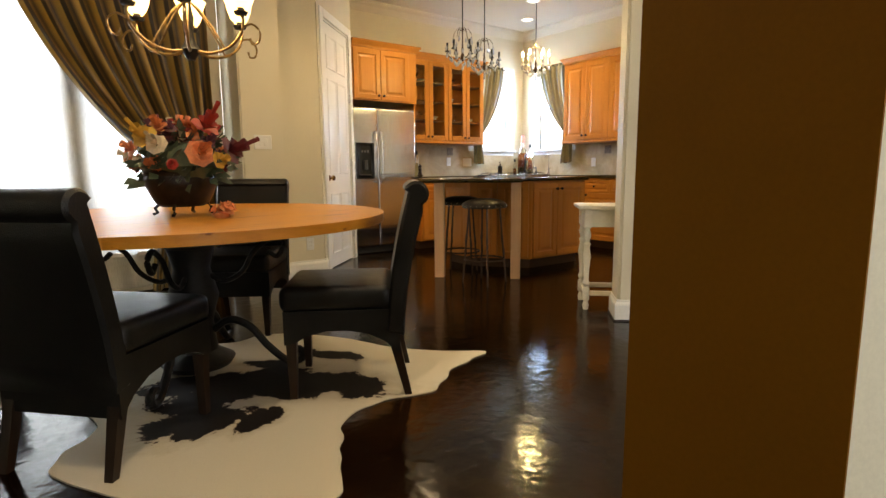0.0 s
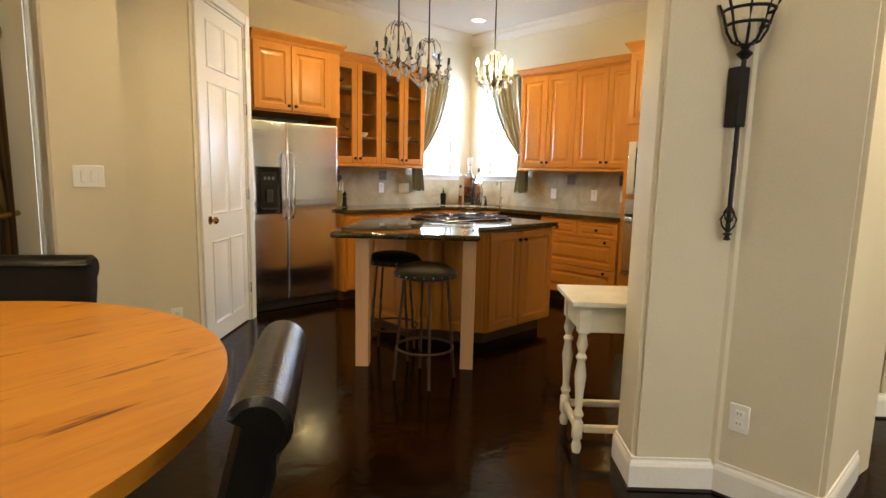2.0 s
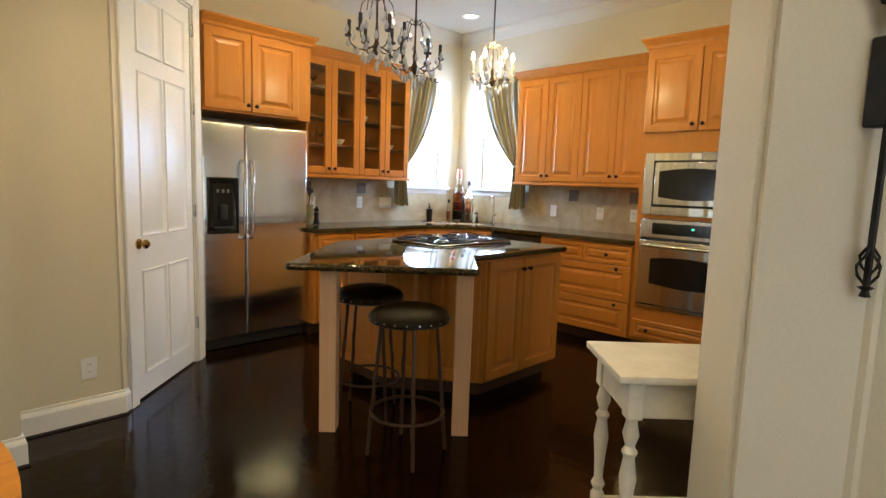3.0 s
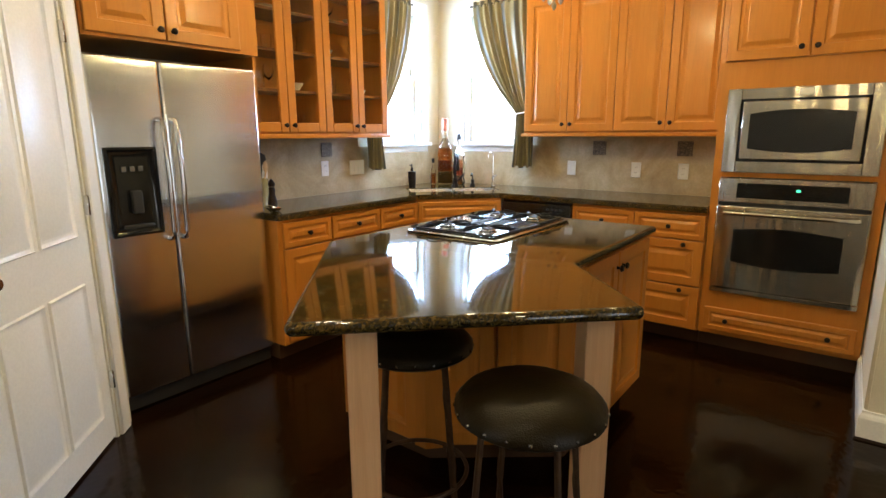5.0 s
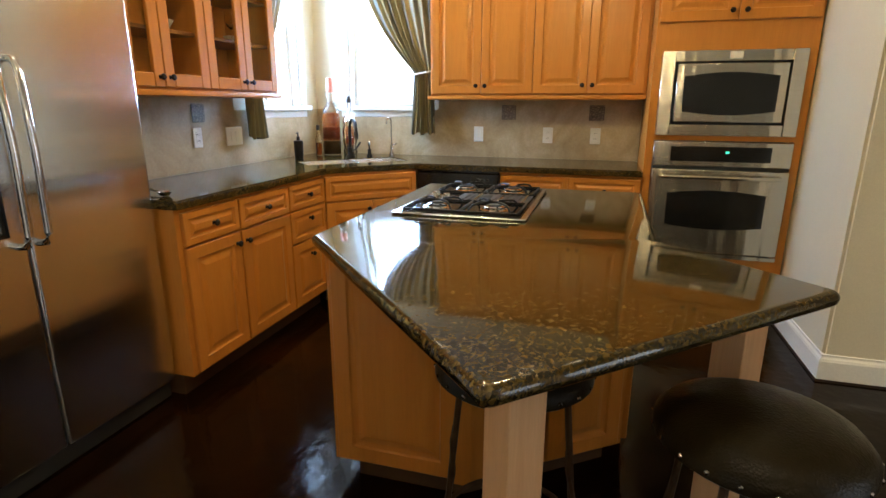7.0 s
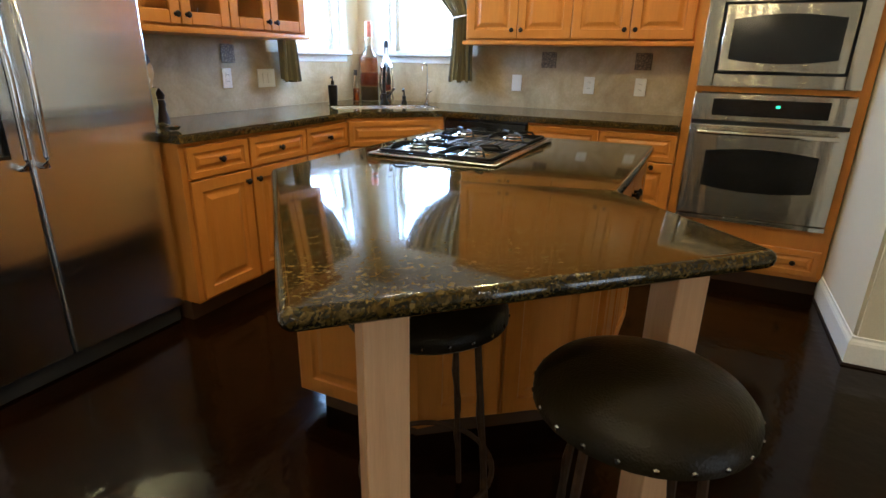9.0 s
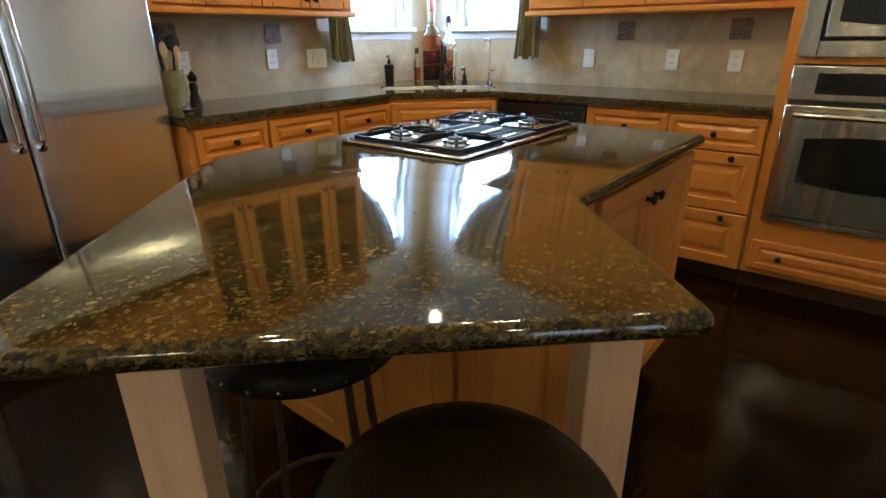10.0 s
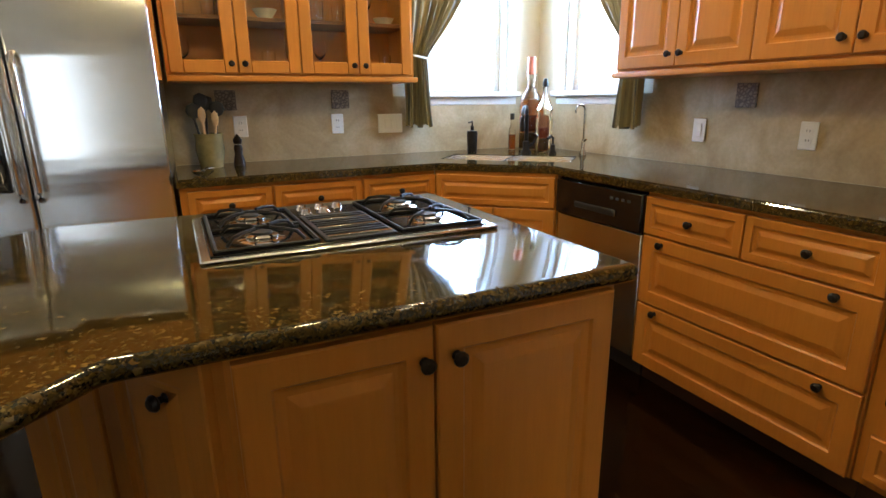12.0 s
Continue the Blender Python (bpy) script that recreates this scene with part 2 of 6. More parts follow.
def splash_mat():
    m, nt, b = mat("tumbled_stone_backsplash", 0.45)
    v = coords(nt)
    big = noise_of(nt, v, 3.5, 6, 0.6, 0.8)
    fine = noise_of(nt, v, 60, 4)
    c = ramp(nt, big, [(0.28, (0.33, 0.235, 0.12)), (0.5, (0.46, 0.36, 0.21)), (0.75, (0.60, 0.50, 0.34))])
    c = mixc(nt, 0.35, c, ramp(nt, fine, [(0.35, (0.7, 0.68, 0.64)), (0.65, (1, 1, 1))]), "MULTIPLY")
    nt.links.new(c, b.inputs["Base Color"])
    bump(nt, b, fine, 0.15, 0.003)
    return m


SPLASH = splash_mat()


def deco_mat():
    m, nt, b = mat("carved_tile_inlay", 0.5)
    v = coords(nt)
    vo = node(nt, "TexVoronoi", Scale=55)
    vo.feature = "DISTANCE_TO_EDGE"
    nt.links.new(v, vo.inputs["Vector"])
    nt.links.new(ramp(nt, vo.outputs["Distance"], [(0.02, (0.10, 0.075, 0.05)), (0.25, (0.26, 0.20, 0.13))]), b.inputs["Base Color"])
    bump(nt, b, vo.outputs["Distance"], 0.5, 0.006)
    return m


DECO = deco_mat()


def stripe_mat(name, cols, rough=0.38):
    """Taffeta with woven stripes that run down the cloth, along u."""
    m, nt, b = mat(name, rough, 0, Sheen_Weight=0.04)
    uv = nt.nodes.new("ShaderNodeUVMap")
    sep = nt.nodes.new("ShaderNodeSeparateXYZ")
    nt.links.new(uv.outputs[0], sep.inputs[0])
    fr = nt.nodes.new("ShaderNodeMath")
    fr.operation = "FRACT"
    nt.links.new(sep.outputs[0], fr.inputs[0])
    c = ramp(nt, fr.outputs[0], cols)
    slub = noise_of(nt, coords(nt, (60, 60, 6)), 3, 4)
    c = mixc(nt, 0.35, c, ramp(nt, slub, [(0.3, (0.6, 0.6, 0.6)), (0.7, (1, 1, 1))]), "MULTIPLY")
    nt.links.new(c, b.inputs["Base Color"])
    bump(nt, b, slub, 0.15, 0.003)
    return m


DRAPE = stripe_mat("striped_taffeta", [(0.0, (0.22, 0.13, 0.022)), (0.28, (0.34, 0.21, 0.042)), (0.34, (0.018, 0.010, 0.004)),
                                       (0.55, (0.03, 0.016, 0.006)), (0.6, (0.16, 0.095, 0.018)), (0.8, (0.028, 0.015, 0.006)), (1.0, (0.20, 0.12, 0.022))])
SAGE = stripe_mat("sage_silk", [(0.0, (0.21, 0.17, 0.075)), (0.35, (0.29, 0.235, 0.11)), (0.48, (0.095, 0.088, 0.06)), (0.7, (0.075, 0.072, 0.055)), (0.8, (0.21, 0.17, 0.08)), (1.0, (0.21, 0.17, 0.075))])


def sheer_mat():
    m, nt, b = mat("white_sheer", 0.8)
    b.inputs["Base Color"].default_value = (0.82, 0.84, 0.86, 1)
    tr = nt.nodes.new("ShaderNodeBsdfTransparent")
    tl = node(nt, "BsdfTranslucent")
    tl.inputs["Color"].default_value = (0.85, 0.87, 0.9, 1)
    weave = noise_of(nt, coords(nt, (40, 40, 5)), 4, 3)
    m1 = nt.nodes.new("ShaderNodeMixShader")
    m1.inputs[0].default_value = 0.6
    nt.links.new(b.outputs[0], m1.inputs[1])
    nt.links.new(tl.outputs[0], m1.inputs[2])
    m2 = nt.nodes.new("ShaderNodeMixShader")
    mr = node(nt, "MapRange")
    mr.inputs["To Min"].default_value, mr.inputs["To Max"].default_value = 0.4, 0.7
    nt.links.new(weave, mr.inputs["Value"])
    nt.links.new(mr.outputs[0], m2.inputs[0])
    nt.links.new(tr.outputs[0], m2.inputs[1])
    nt.links.new(m1.outputs[0], m2.inputs[2])
    nt.links.new(m2.outputs[0], nt.nodes["Material Output"].inputs[0])
    return m


SHEER = sheer_mat()


def glass_mat(name, colour=(1, 1, 1), rough=0.0):
    m, nt, b = mat(name, rough, 0, Transmission_Weight=1.0, IOR=1.45)
    b.inputs["Base Color"].default_value = (*colour, 1)
    return m


GLASS = glass_mat("clear_glass")
def crystal_mat():
    m, nt, b = mat("cut_crystal", 0.03, 0, Transmission_Weight=0.55, IOR=1.6)
    b.inputs["Base Color"].default_value = (0.92, 0.93, 0.95, 1)
    return m


CRYSTAL = crystal_mat()
AMBER = glass_mat("amber_infused_oil", (0.62, 0.20, 0.05), 0.02)
ROSE = glass_mat("rose_infused_oil", (0.75, 0.36, 0.22), 0.02)


def pane_mat():
    m, nt, b = mat("window_pane", 0.02)
    tr = nt.nodes.new("ShaderNodeBsdfTransparent")
    gl = node(nt, "BsdfGlossy", Roughness=0.02)
    mx = nt.nodes.new("ShaderNodeMixShader")
    mx.inputs[0].default_value = 0.035
    nt.links.new(tr.outputs[0], mx.inputs[1])
    nt.links.new(gl.outputs[0], mx.inputs[2])
    nt.links.new(mx.outputs[0], nt.nodes["Material Output"].inputs[0])
    return m


PANE = pane_mat()


def glow_mat(name, colour, strength):
    m, nt, b = mat(name, 0.5)
    b.inputs["Base Color"].default_value = (*colour, 1)
    b.inputs["Emission Color"].default_value = (*colour, 1)
    b.inputs["Emission Strength"].default_value = strength
    return m


GLOW_SKY = glow_mat("bright_outdoors", (0.90, 0.96, 1.0), 1.7)
GLOW_CAN = glow_mat("lit_bulb_face", (1.0, 0.85, 0.62), 14)
GLOW_FLAME = glow_mat("lit_candle_bulb", (1.0, 0.72, 0.38), 18)
GLOW_SHADE = glow_mat("lit_frosted_glass", (1.0, 0.74, 0.36), 2.6)
GLOW_CLOCK = glow_mat("green_display", (0.1, 0.9, 0.55), 1.5)


def hide_mat():
    m, nt, b = mat("cowhide", 0.8, 0, Specular_IOR_Level=0.15)
    v = coords(nt)
    warp = noise_of(nt, v, 4.0, 6, 0.65, 0.4)
    near = None
    for cx, cy, turn, a, bb in ((0.34, 0.15, -43, 0.46, 0.13), (0.06, 0.30, 15, 0.34, 0.13), (0.05, -0.09, 20, 0.10, 0.075), (-0.18, 0.06, -20, 0.19, 0.12), (0.60, 0.47, -55, 0.16, 0.06), (-0.12, 0.50, -30, 0.18, 0.10), (-0.55, 0.62, -35, 0.20, 0.10), (0.33, 0.52, -40, 0.12, 0.06), (-0.5, 1.1, 20, 0.16, 0.10)):
        mp = nt.nodes.new("ShaderNodeMapping")
        mp.vector_type = "TEXTURE"
        mp.inputs["Location"].default_value = (cx, cy, 0)
        mp.inputs["Rotation"].default_value = (0, 0, radians(turn))
        mp.inputs["Scale"].default_value = (a, bb, 1)
        nt.links.new(v, mp.inputs["Vector"])
        ln = nt.nodes.new("ShaderNodeVectorMath")
        ln.operation = "LENGTH"
        nt.links.new(mp.outputs[0], ln.inputs[0])
        if near is None:
            near = ln.outputs["Value"]
        else:
            mn = nt.nodes.new("ShaderNodeMath")
            mn.operation = "MINIMUM"
            nt.links.new(near, mn.inputs[0])
            nt.links.new(ln.outputs["Value"], mn.inputs[1])
            near = mn.outputs[0]
    edge = nt.nodes.new("ShaderNodeMath")
    edge.operation = "MULTIPLY_ADD"
    nt.links.new(near, edge.inputs[0])
    edge.inputs[1].default_value = 0.30
    nt.links.new(warp, edge.inputs[2])
    hair = noise_of(nt, coords(nt, (30, 120, 30)), 5, 3)
    spots = ramp(nt, edge.outputs[0], [(0.80, (0.008, 0.005, 0.004)), (0.815, (0.05, 0.03, 0.018)), (0.835, (0.46, 0.40, 0.30)), (1.0, (0.55, 0.49, 0.385))])
    c = mixc(nt, 0.25, spots, ramp(nt, hair, [(0.3, (0.6, 0.58, 0.55)), (0.65, (1, 1, 1))]), "MULTIPLY")
    nt.links.new(c, b.inputs["Base Color"])
    bump(nt, b, hair, 0.3, 0.003)
    return m


HIDE = hide_mat()
LEAF = two_scale("dark_green_leaf", (0.03, 0.045, 0.02), (0.07, 0.085, 0.04), 30, 0.5)
PETAL = {n: two_scale(n + "_petal", tuple(x * 0.7 for x in c), c, 40, 0.6) for n, c in
         (("salmon", (0.75, 0.27, 0.11)), ("burgundy", (0.14, 0.012, 0.014)), ("red", (0.42, 0.035, 0.02)), ("cream", (0.72, 0.60, 0.42)),
          ("yellow", (0.70, 0.42, 0.06)), ("plum", (0.12, 0.03, 0.05)), ("orange", (0.62, 0.20, 0.06)))}

# ---- shapes ----


def box(bm, x0, x1, y0, y1, z0, z1, bev=0.0, seg=1):
    r = bmesh.ops.create_cube(bm, size=1)
    vs = r["verts"]
    for v in vs:
        v.co = Vector((x0 + (v.co.x + 0.5) * (x1 - x0), y0 + (v.co.y + 0.5) * (y1 - y0), z0 + (v.co.z + 0.5) * (z1 - z0)))
    if bev:
        es = list({e for v in vs for e in v.link_edges})
        bmesh.ops.bevel(bm, geom=es, offset=bev, segments=seg, affect="EDGES", profile=0.6)
    return bm


def boxed(x0, x1, y0, y1, z0, z1, bev=0.0, seg=1):
    return box(bmesh.new(), x0, x1, y0, y1, z0, z1, bev, seg)


def prism(bm, pts, z0, z1, bev=0.0, seg=2, corner=0.0):
    lo = [bm.verts.new((x, y, z0)) for x, y in pts]
    hi = [bm.verts.new((x, y, z1)) for x, y in pts]
    n = len(pts)
    top = bm.faces.new(hi)
    bot = bm.faces.new(lo[::-1])
    for i in range(n):
        bm.faces.new((lo[i], lo[(i + 1) % n], hi[(i + 1) % n], hi[i]))
    bmesh.ops.recalc_face_normals(bm, faces=bm.faces)
    if corner:
        es = [e for e in bm.edges if abs(e.verts[0].co.z - e.verts[1].co.z) > 1e-4]
        bmesh.ops.bevel(bm, geom=es, offset=corner, segments=4, affect="EDGES")
    if bev:
        es = [e for e in bm.edges if abs(e.verts[0].co.z - e.verts[1].co.z) < 1e-4 and len(e.link_faces) == 2
              and abs(e.link_faces[0].normal.z - e.link_faces[1].normal.z) > 0.5]
        bmesh.ops.bevel(bm, geom=es, offset=bev, segments=seg, affect="EDGES")
    return bm


def slab(pts, z0, z1, corner, r):
    """A stone slab with rounded plan corners and a half-round edge; points run anticlockwise."""
    P = [Vector(p) for p in pts]
    line = []
    for i, p in enumerate(P):
        a, b = (P[i - 1] - p).normalized(), (P[(i + 1) % len(P)] - p).normalized()
        half = a.angle(b) / 2
        cut = min(corner / math.tan(half), 0.2)
        s, e = p + a * cut, p + b * cut
        for k in range(7):
            t = k / 6
            line.append(s * (1 - t) ** 2 + p * 2 * t * (1 - t) + e * t * t)
    n = len(line)
    nor = []
    for i in range(n):
        d = (line[(i + 1) % n] - line[i - 1]).normalized()
        nor.append(Vector((d.y, -d.x)))
    prof = [(-r, z0)] + [(r * math.cos(radians(q)) - r, z0 + r + r * math.sin(radians(q))) for q in (-60, -30, 0)]
    prof += [(r * math.cos(radians(q)) - r, z1 - r + r * math.sin(radians(q))) for q in (0, 20, 40, 60, 75, 90)]
    bm = bmesh.new()
    rings = [[bm.verts.new((p.x + m.x * o, p.y + m.y * o, z)) for p, m in zip(line, nor)] for o, z in prof]
    for lo, hi in zip(rings, rings[1:]):
        for i in range(n):
            j = (i + 1) % n
            bm.faces.new((lo[i], lo[j], hi[j], hi[i]))
    bm.faces.new(rings[0][::-1])
    bm.faces.new(rings[-1])
    return bm


def lathe(bm, prof, n=20, cx=0, cy=0, cz=0, squash=1.0):
    rings = []
    for r, z in prof:
        if r < 1e-5:
            rings.append([bm.verts.new((cx, cy, cz + z))])
        else:
            rings.append([bm.verts.new((cx + r * math.cos(2 * math.pi * i / n), cy + squash * r * math.sin(2 * math.pi * i / n), cz + z)) for i in range(n)])
    for a, b in zip(rings, rings[1:]):
        for i in range(n):
            j = (i + 1) % n
            q = [a[i % len(a)], a[j % len(a)], b[j % len(b)], b[i % len(b)]]
            q = list(dict.fromkeys(q))
            if len(q) > 2:
                bm.faces.new(q)
    bmesh.ops.recalc_face_normals(bm, faces=bm.faces)
    return bm


def tube(bm, pts, r, n=8, closed=False, taper=None):
    pts = [Vector(p) for p in pts]
    rings = []
    m = len(pts)
    for i, p in enumerate(pts):
        a = pts[(i - 1) % m] if (closed or i) else p
        b = pts[(i + 1) % m] if (closed or i < m - 1) else p
        d = (b - a).normalized()
        u = d.orthogonal() if abs(d.z) > 0.95 else d.cross(Vector((0, 0, 1)))
        u = (Vector((1, 0, 0)) - d * d.x) if abs(d.z) > 0.95 else u
        u.normalize()
        w = d.cross(u)
        rr = r if taper is None else r * (1 + (taper - 1) * i / (m - 1))
        rings.append([bm.verts.new(p + rr * (u * math.cos(2 * math.pi * k / n) + w * math.sin(2 * math.pi * k / n))) for k in range(n)])
    pairs = list(zip(rings, rings[1:])) + ([(rings[-1], rings[0])] if closed else [])
    for a, b in pairs:
        for k in range(n):
            bm.faces.new((a[k], a[(k + 1) % n], b[(k + 1) % n], b[k]))
    if not closed:
        bm.faces.new(rings[0][::-1])
        bm.faces.new(rings[-1])
    bmesh.ops.recalc_face_normals(bm, faces=bm.faces)
    return bm


def curve_through(pts, k=4):
    """More points on a smooth curve through the given ones."""
    P = [Vector(p) for p in pts]
    P = [P[0] * 2 - P[1]] + P + [P[-1] * 2 - P[-2]]
    out = []
    for a, b, c, d in zip(P, P[1:], P[2:], P[3:]):
        for i in range(k):
            t = i / k
            out.append(0.5 * ((2 * b) + (c - a) * t + (2 * a - 5 * b + 4 * c - d) * t * t + (3 * b - a - 3 * c + d) * t ** 3))
    return out + [P[-2]]


def rings_panel(w, h, steps):
    """A panel of width w and height h in the xz plane, facing -y; steps are (inset, depth) from rim to middle."""
    bm = bmesh.new()
    rows = []
    for s in steps:
        i, d = s
        rows.append([bm.verts.new(p) for p in ((i, -d, i), (w - i, -d, i), (w - i, -d, h - i), (i, -d, h - i))])
    for a, b in zip(rows, rows[1:]):
        for k in range(4):
            bm.faces.new((a[k], a[(k + 1) % 4], b[(k + 1) % 4], b[k]))
    bm.faces.new(rows[-1])
    bm.faces.new(rows[0][::-1])
    bmesh.ops.recalc_face_normals(bm, faces=bm.faces)
    return bm


def arcs(c, r, a0, a1, n, plane="xz"):
    out = []
    for i in range(n + 1):
        a = radians(a0 + (a1 - a0) * i / n)
        u, v = r * math.cos(a), r * math.sin(a)
        out.append((c[0] + u, c[1], c[2] + v) if plane == "xz" else (c[0] + u, c[1] + v, c[2]) if plane == "xy" else (c[0], c[1] + u, c[2] + v))
    return out


def smooth(ob, angle=40):
    me = ob.data
    me.polygons.foreach_set("use_smooth", [True] * len(me.polygons))
    me.set_sharp_from_angle(angle=radians(angle))
    return ob


def part(name, bm, material, parent=None, label="", soft=True, m=None):
    me = bpy.data.meshes.new(name)
    bm.to_mesh(me)
    bm.free()
    me.materials.append(material)
    ob = new(name, me)
    if soft:
        smooth(ob)
    if parent:
        ob.parent = parent
    if m is not None:
        ob.matrix_local = m
    if label:
        tagged(ob, label)
    return ob


def thing(name, label, category, m=None, group=""):
    ob = new(name)
    ob.empty_display_size = 0.1
    if m is not None:
        ob.matrix_world = m
    return tagged(ob, label, category, group)


def built(name, bm, material, label="", category="", group="", soft=True, m=None, kind=""):
    ob = part(name, bm, material, None, "", soft, m)
    return tagged(ob, label, category, group, kind)


def structure(name, bm, material, soft=False):
    return built(name, bm, material, soft=soft, kind="structure")


# ---- the plan ----
BACK, SIDE = 7.11, 6.99

structure("floor", boxed(-3.0, 8.0, -2.5, 8.0, -0.12, 0), FLOOR)
structure("ceiling", boxed(-3.0, 8.0, -2.5, 8.0, CEIL, CEIL + 0.12), CEILP)


def wall_run(name, a, b, thick, openings=(), material=PAINT, height=CEIL):
    """A wall whose visible face runs from a to b, with its thickness on the left of that way; openings are (s0, s1, z0, z1)."""
    a, b = Vector(a), Vector(b)
    length = (b - a).length
    d = (b - a).normalized()
    nrm = Vector((-d.y, d.x))
    bm = bmesh.new()

    def piece(s0, s1, z0, z1):
        if s1 - s0 < 1e-4 or z1 - z0 < 1e-4:
            return
        q = [a + d * s0, a + d * s1, a + d * s1 + nrm * thick, a + d * s0 + nrm * thick]
        prism(bm, [(p.x, p.y) for p in q], z0, z1)

    s = 0.0
    for s0, s1, z0, z1 in sorted(openings):
        piece(s, s0, 0, height)
        piece(s0, s1, 0, z0)
        piece(s0, s1, z1, height)
        s = s1
    piece(s, length, 0, height)
    return structure(name, bm, material)


W1 = (6.13, 6.72, 1.31, 2.47)
W2 = (6.21, 6.80, 1.31, 2.47)
wall_run("wall_back", (SIDE + 0.16, BACK), (3.66, BACK), -0.16, [(SIDE + 0.16 - W1[1], SIDE + 0.16 - W1[0], W1[2], W1[3])])
wall_run("wall_side", (SIDE, 3.62), (SIDE, BACK), -0.16, [(W2[0] - 3.62, W2[1] - 3.62, W2[2], W2[3])])
wall_run("wall_fridge_side", (3.655, BACK), (3.655, 6.52), -0.12)
DOOR_A, DOOR_B = Vector((2.920, 5.765)), Vector((3.655, 6.50))
DOOR_LEN = (DOOR_B - DOOR_A).length
wall_run("wall_pantry", DOOR_A, DOOR_B, 0.12, [(0.13, 0.91, 0, 2.46)])
structure("pantry_backing", prism(bmesh.new(), [(2.7, 6.4), (3.2, 6.9), (3.15, 6.95), (2.65, 6.45)], 0, CEIL), PAINT)
structure("wall_jog", prism(bmesh.new(), [(2.07, 5.45), (2.43, 5.45), (2.43, 5.765), (2.92, 5.765), (2.835, 5.95), (2.07, 5.95)], 0, CEIL, corner=0.012), PAINT)
wall_run("wall_dining_window", (-2.2, 5.95), (2.07, 5.95), 0.16, [(0.95, 1.90, 0.35, 2.62), (2.10, 3.08, 0.35, 2.62), (3.25, 3.98, 0.35, 2.62)])
wall_run("wall_dining_west", (-2.2, -1.6), (-2.2, 5.95), 0.14)
SOUTH = [(0.2, 1.7), (2.0, 3.6)]
wall_run("wall_south", (7.6, -1.6), (-2.2, -1.6), 0.14, [(7.6 - b, 7.6 - a, 0.2, 2.7) for a, b in SOUTH])
wall_run("wall_east_end", (7.6, 3.5), (7.6, -1.6), 0.14)
structure("wall_pier", prism(bmesh.new(), [(3.83, 3.085), (3.66, 2.918), (3.902, 2.68), (3.907, 2.296), (4.46, 2.285), (4.66, 2.255)], 0, CEIL, corner=0.018), PAINT, soft=True)
structure("wall_oven_return", prism(bmesh.new(), [(5.585, 3.62), (5.585, 2.46), (5.36, 2.33), (6.55, 1.14), (7.6, 1.14), (7.6, 3.62)], 0, CEIL, corner=0.015), PAINT, soft=True)
structure("wall_entry", prism(bmesh.new(), [(1.28, 1.240), (1.28, 1.005), (1.85, 0.745), (1.98, 0.98)], 0, CEIL), PAINT)
# thin skin over the wall end, coloured as if it lay in shade
structure("wall_entry_shade", boxed(1.274, 1.279, 1.001, 1.244, 0, CEIL), TAUPE)


def trim_line(name, pts, depth, prof, material):
    """Moulding along points on a wall's foot or head; the room lies to the right of the way; prof is (out, z)."""
    bm = bmesh.new()
    P = [Vector(p) for p in pts]
    rows = []
    for i, p in enumerate(P):
        d0 = (P[i] - P[i - 1]).normalized() if i else (P[1] - P[0]).normalized()
        d1 = (P[i + 1] - P[i]).normalized() if i < len(P) - 1 else d0
        n0, n1 = Vector((d0.y, -d0.x)), Vector((d1.y, -d1.x))
        nn = n0 + n1
        nn = nn / max(nn.dot(n0), 0.3)
        rows.append([bm.verts.new((p.x + nn.x * o, p.y + nn.y * o, z)) for o, z in prof])
    for a, b in zip(rows, rows[1:]):
        for k in range(len(prof) - 1):
            bm.faces.new((a[k], b[k], b[k + 1], a[k + 1]))
    bm.faces.new(rows[0])
    bm.faces.new(rows[-1][::-1])
    bmesh.ops.recalc_face_normals(bm, faces=bm.faces)
    return structure(name, bm, material, soft=False)


BASE = [(-0.004, 0.012), (0.016, 0.012), (0.016, 0.105), (0.012, 0.118), (0.006, 0.128), (0.006, 0.14), (-0.004, 0.142)]
SHOE = [(-0.004, 0.0), (0.022, 0.0), (0.02, 0.011), (-0.004, 0.012)]
RUNS = [[(3.83, 3.085), (3.66, 2.918), (3.902, 2.68), (3.907, 2.296), (4.46, 2.285)],
        [(2.07, 5.95), (2.07, 5.45), (2.43, 5.45), (2.43, 5.765), (2.92, 5.765), (2.95, 5.795)],
        [(6.36, 3.62), (5.585, 3.62), (5.585, 2.46), (5.36, 2.33), (6.55, 1.14)],
        [(-2.2, -1.6), (-2.2, 5.95), (2.07, 5.95)]]
for run in RUNS:
    trim_line("baseboard", run, 0, BASE, WHITE)
    trim_line("trim", run, 0, SHOE, DARKWOOD)
CROWN = [(-0.004, CEIL - 0.12), (0.012, CEIL - 0.12), (0.02, CEIL - 0.10), (0.05, CEIL - 0.055), (0.085, CEIL - 0.03), (0.095, CEIL - 0.012), (0.095, CEIL)]
trim_line("trim", [(3.655, BACK), (SIDE, BACK), (SIDE, 3.62), (5.585, 3.62)], 0, CROWN, CEILP)

# backsplash between the counter and the cabinets
structure("trim_backsplash", boxed(4.56, SIDE - 0.014, BACK - 0.012, BACK + 0.001, 0.925, 1.285), SPLASH)
structure("trim_backsplash", boxed(4.56, 5.86, BACK - 0.0115, BACK + 0.001, 1.285, 1.36), SPLASH)
structure("trim_backsplash", boxed(SIDE - 0.012, SIDE + 0.001, 4.49, BACK, 0.925, 1.285), SPLASH)
structure("trim_backsplash", boxed(SIDE - 0.0115, SIDE + 0.001, 4.49, 6.02, 1.285, 1.36), SPLASH)


# ---- windows ----


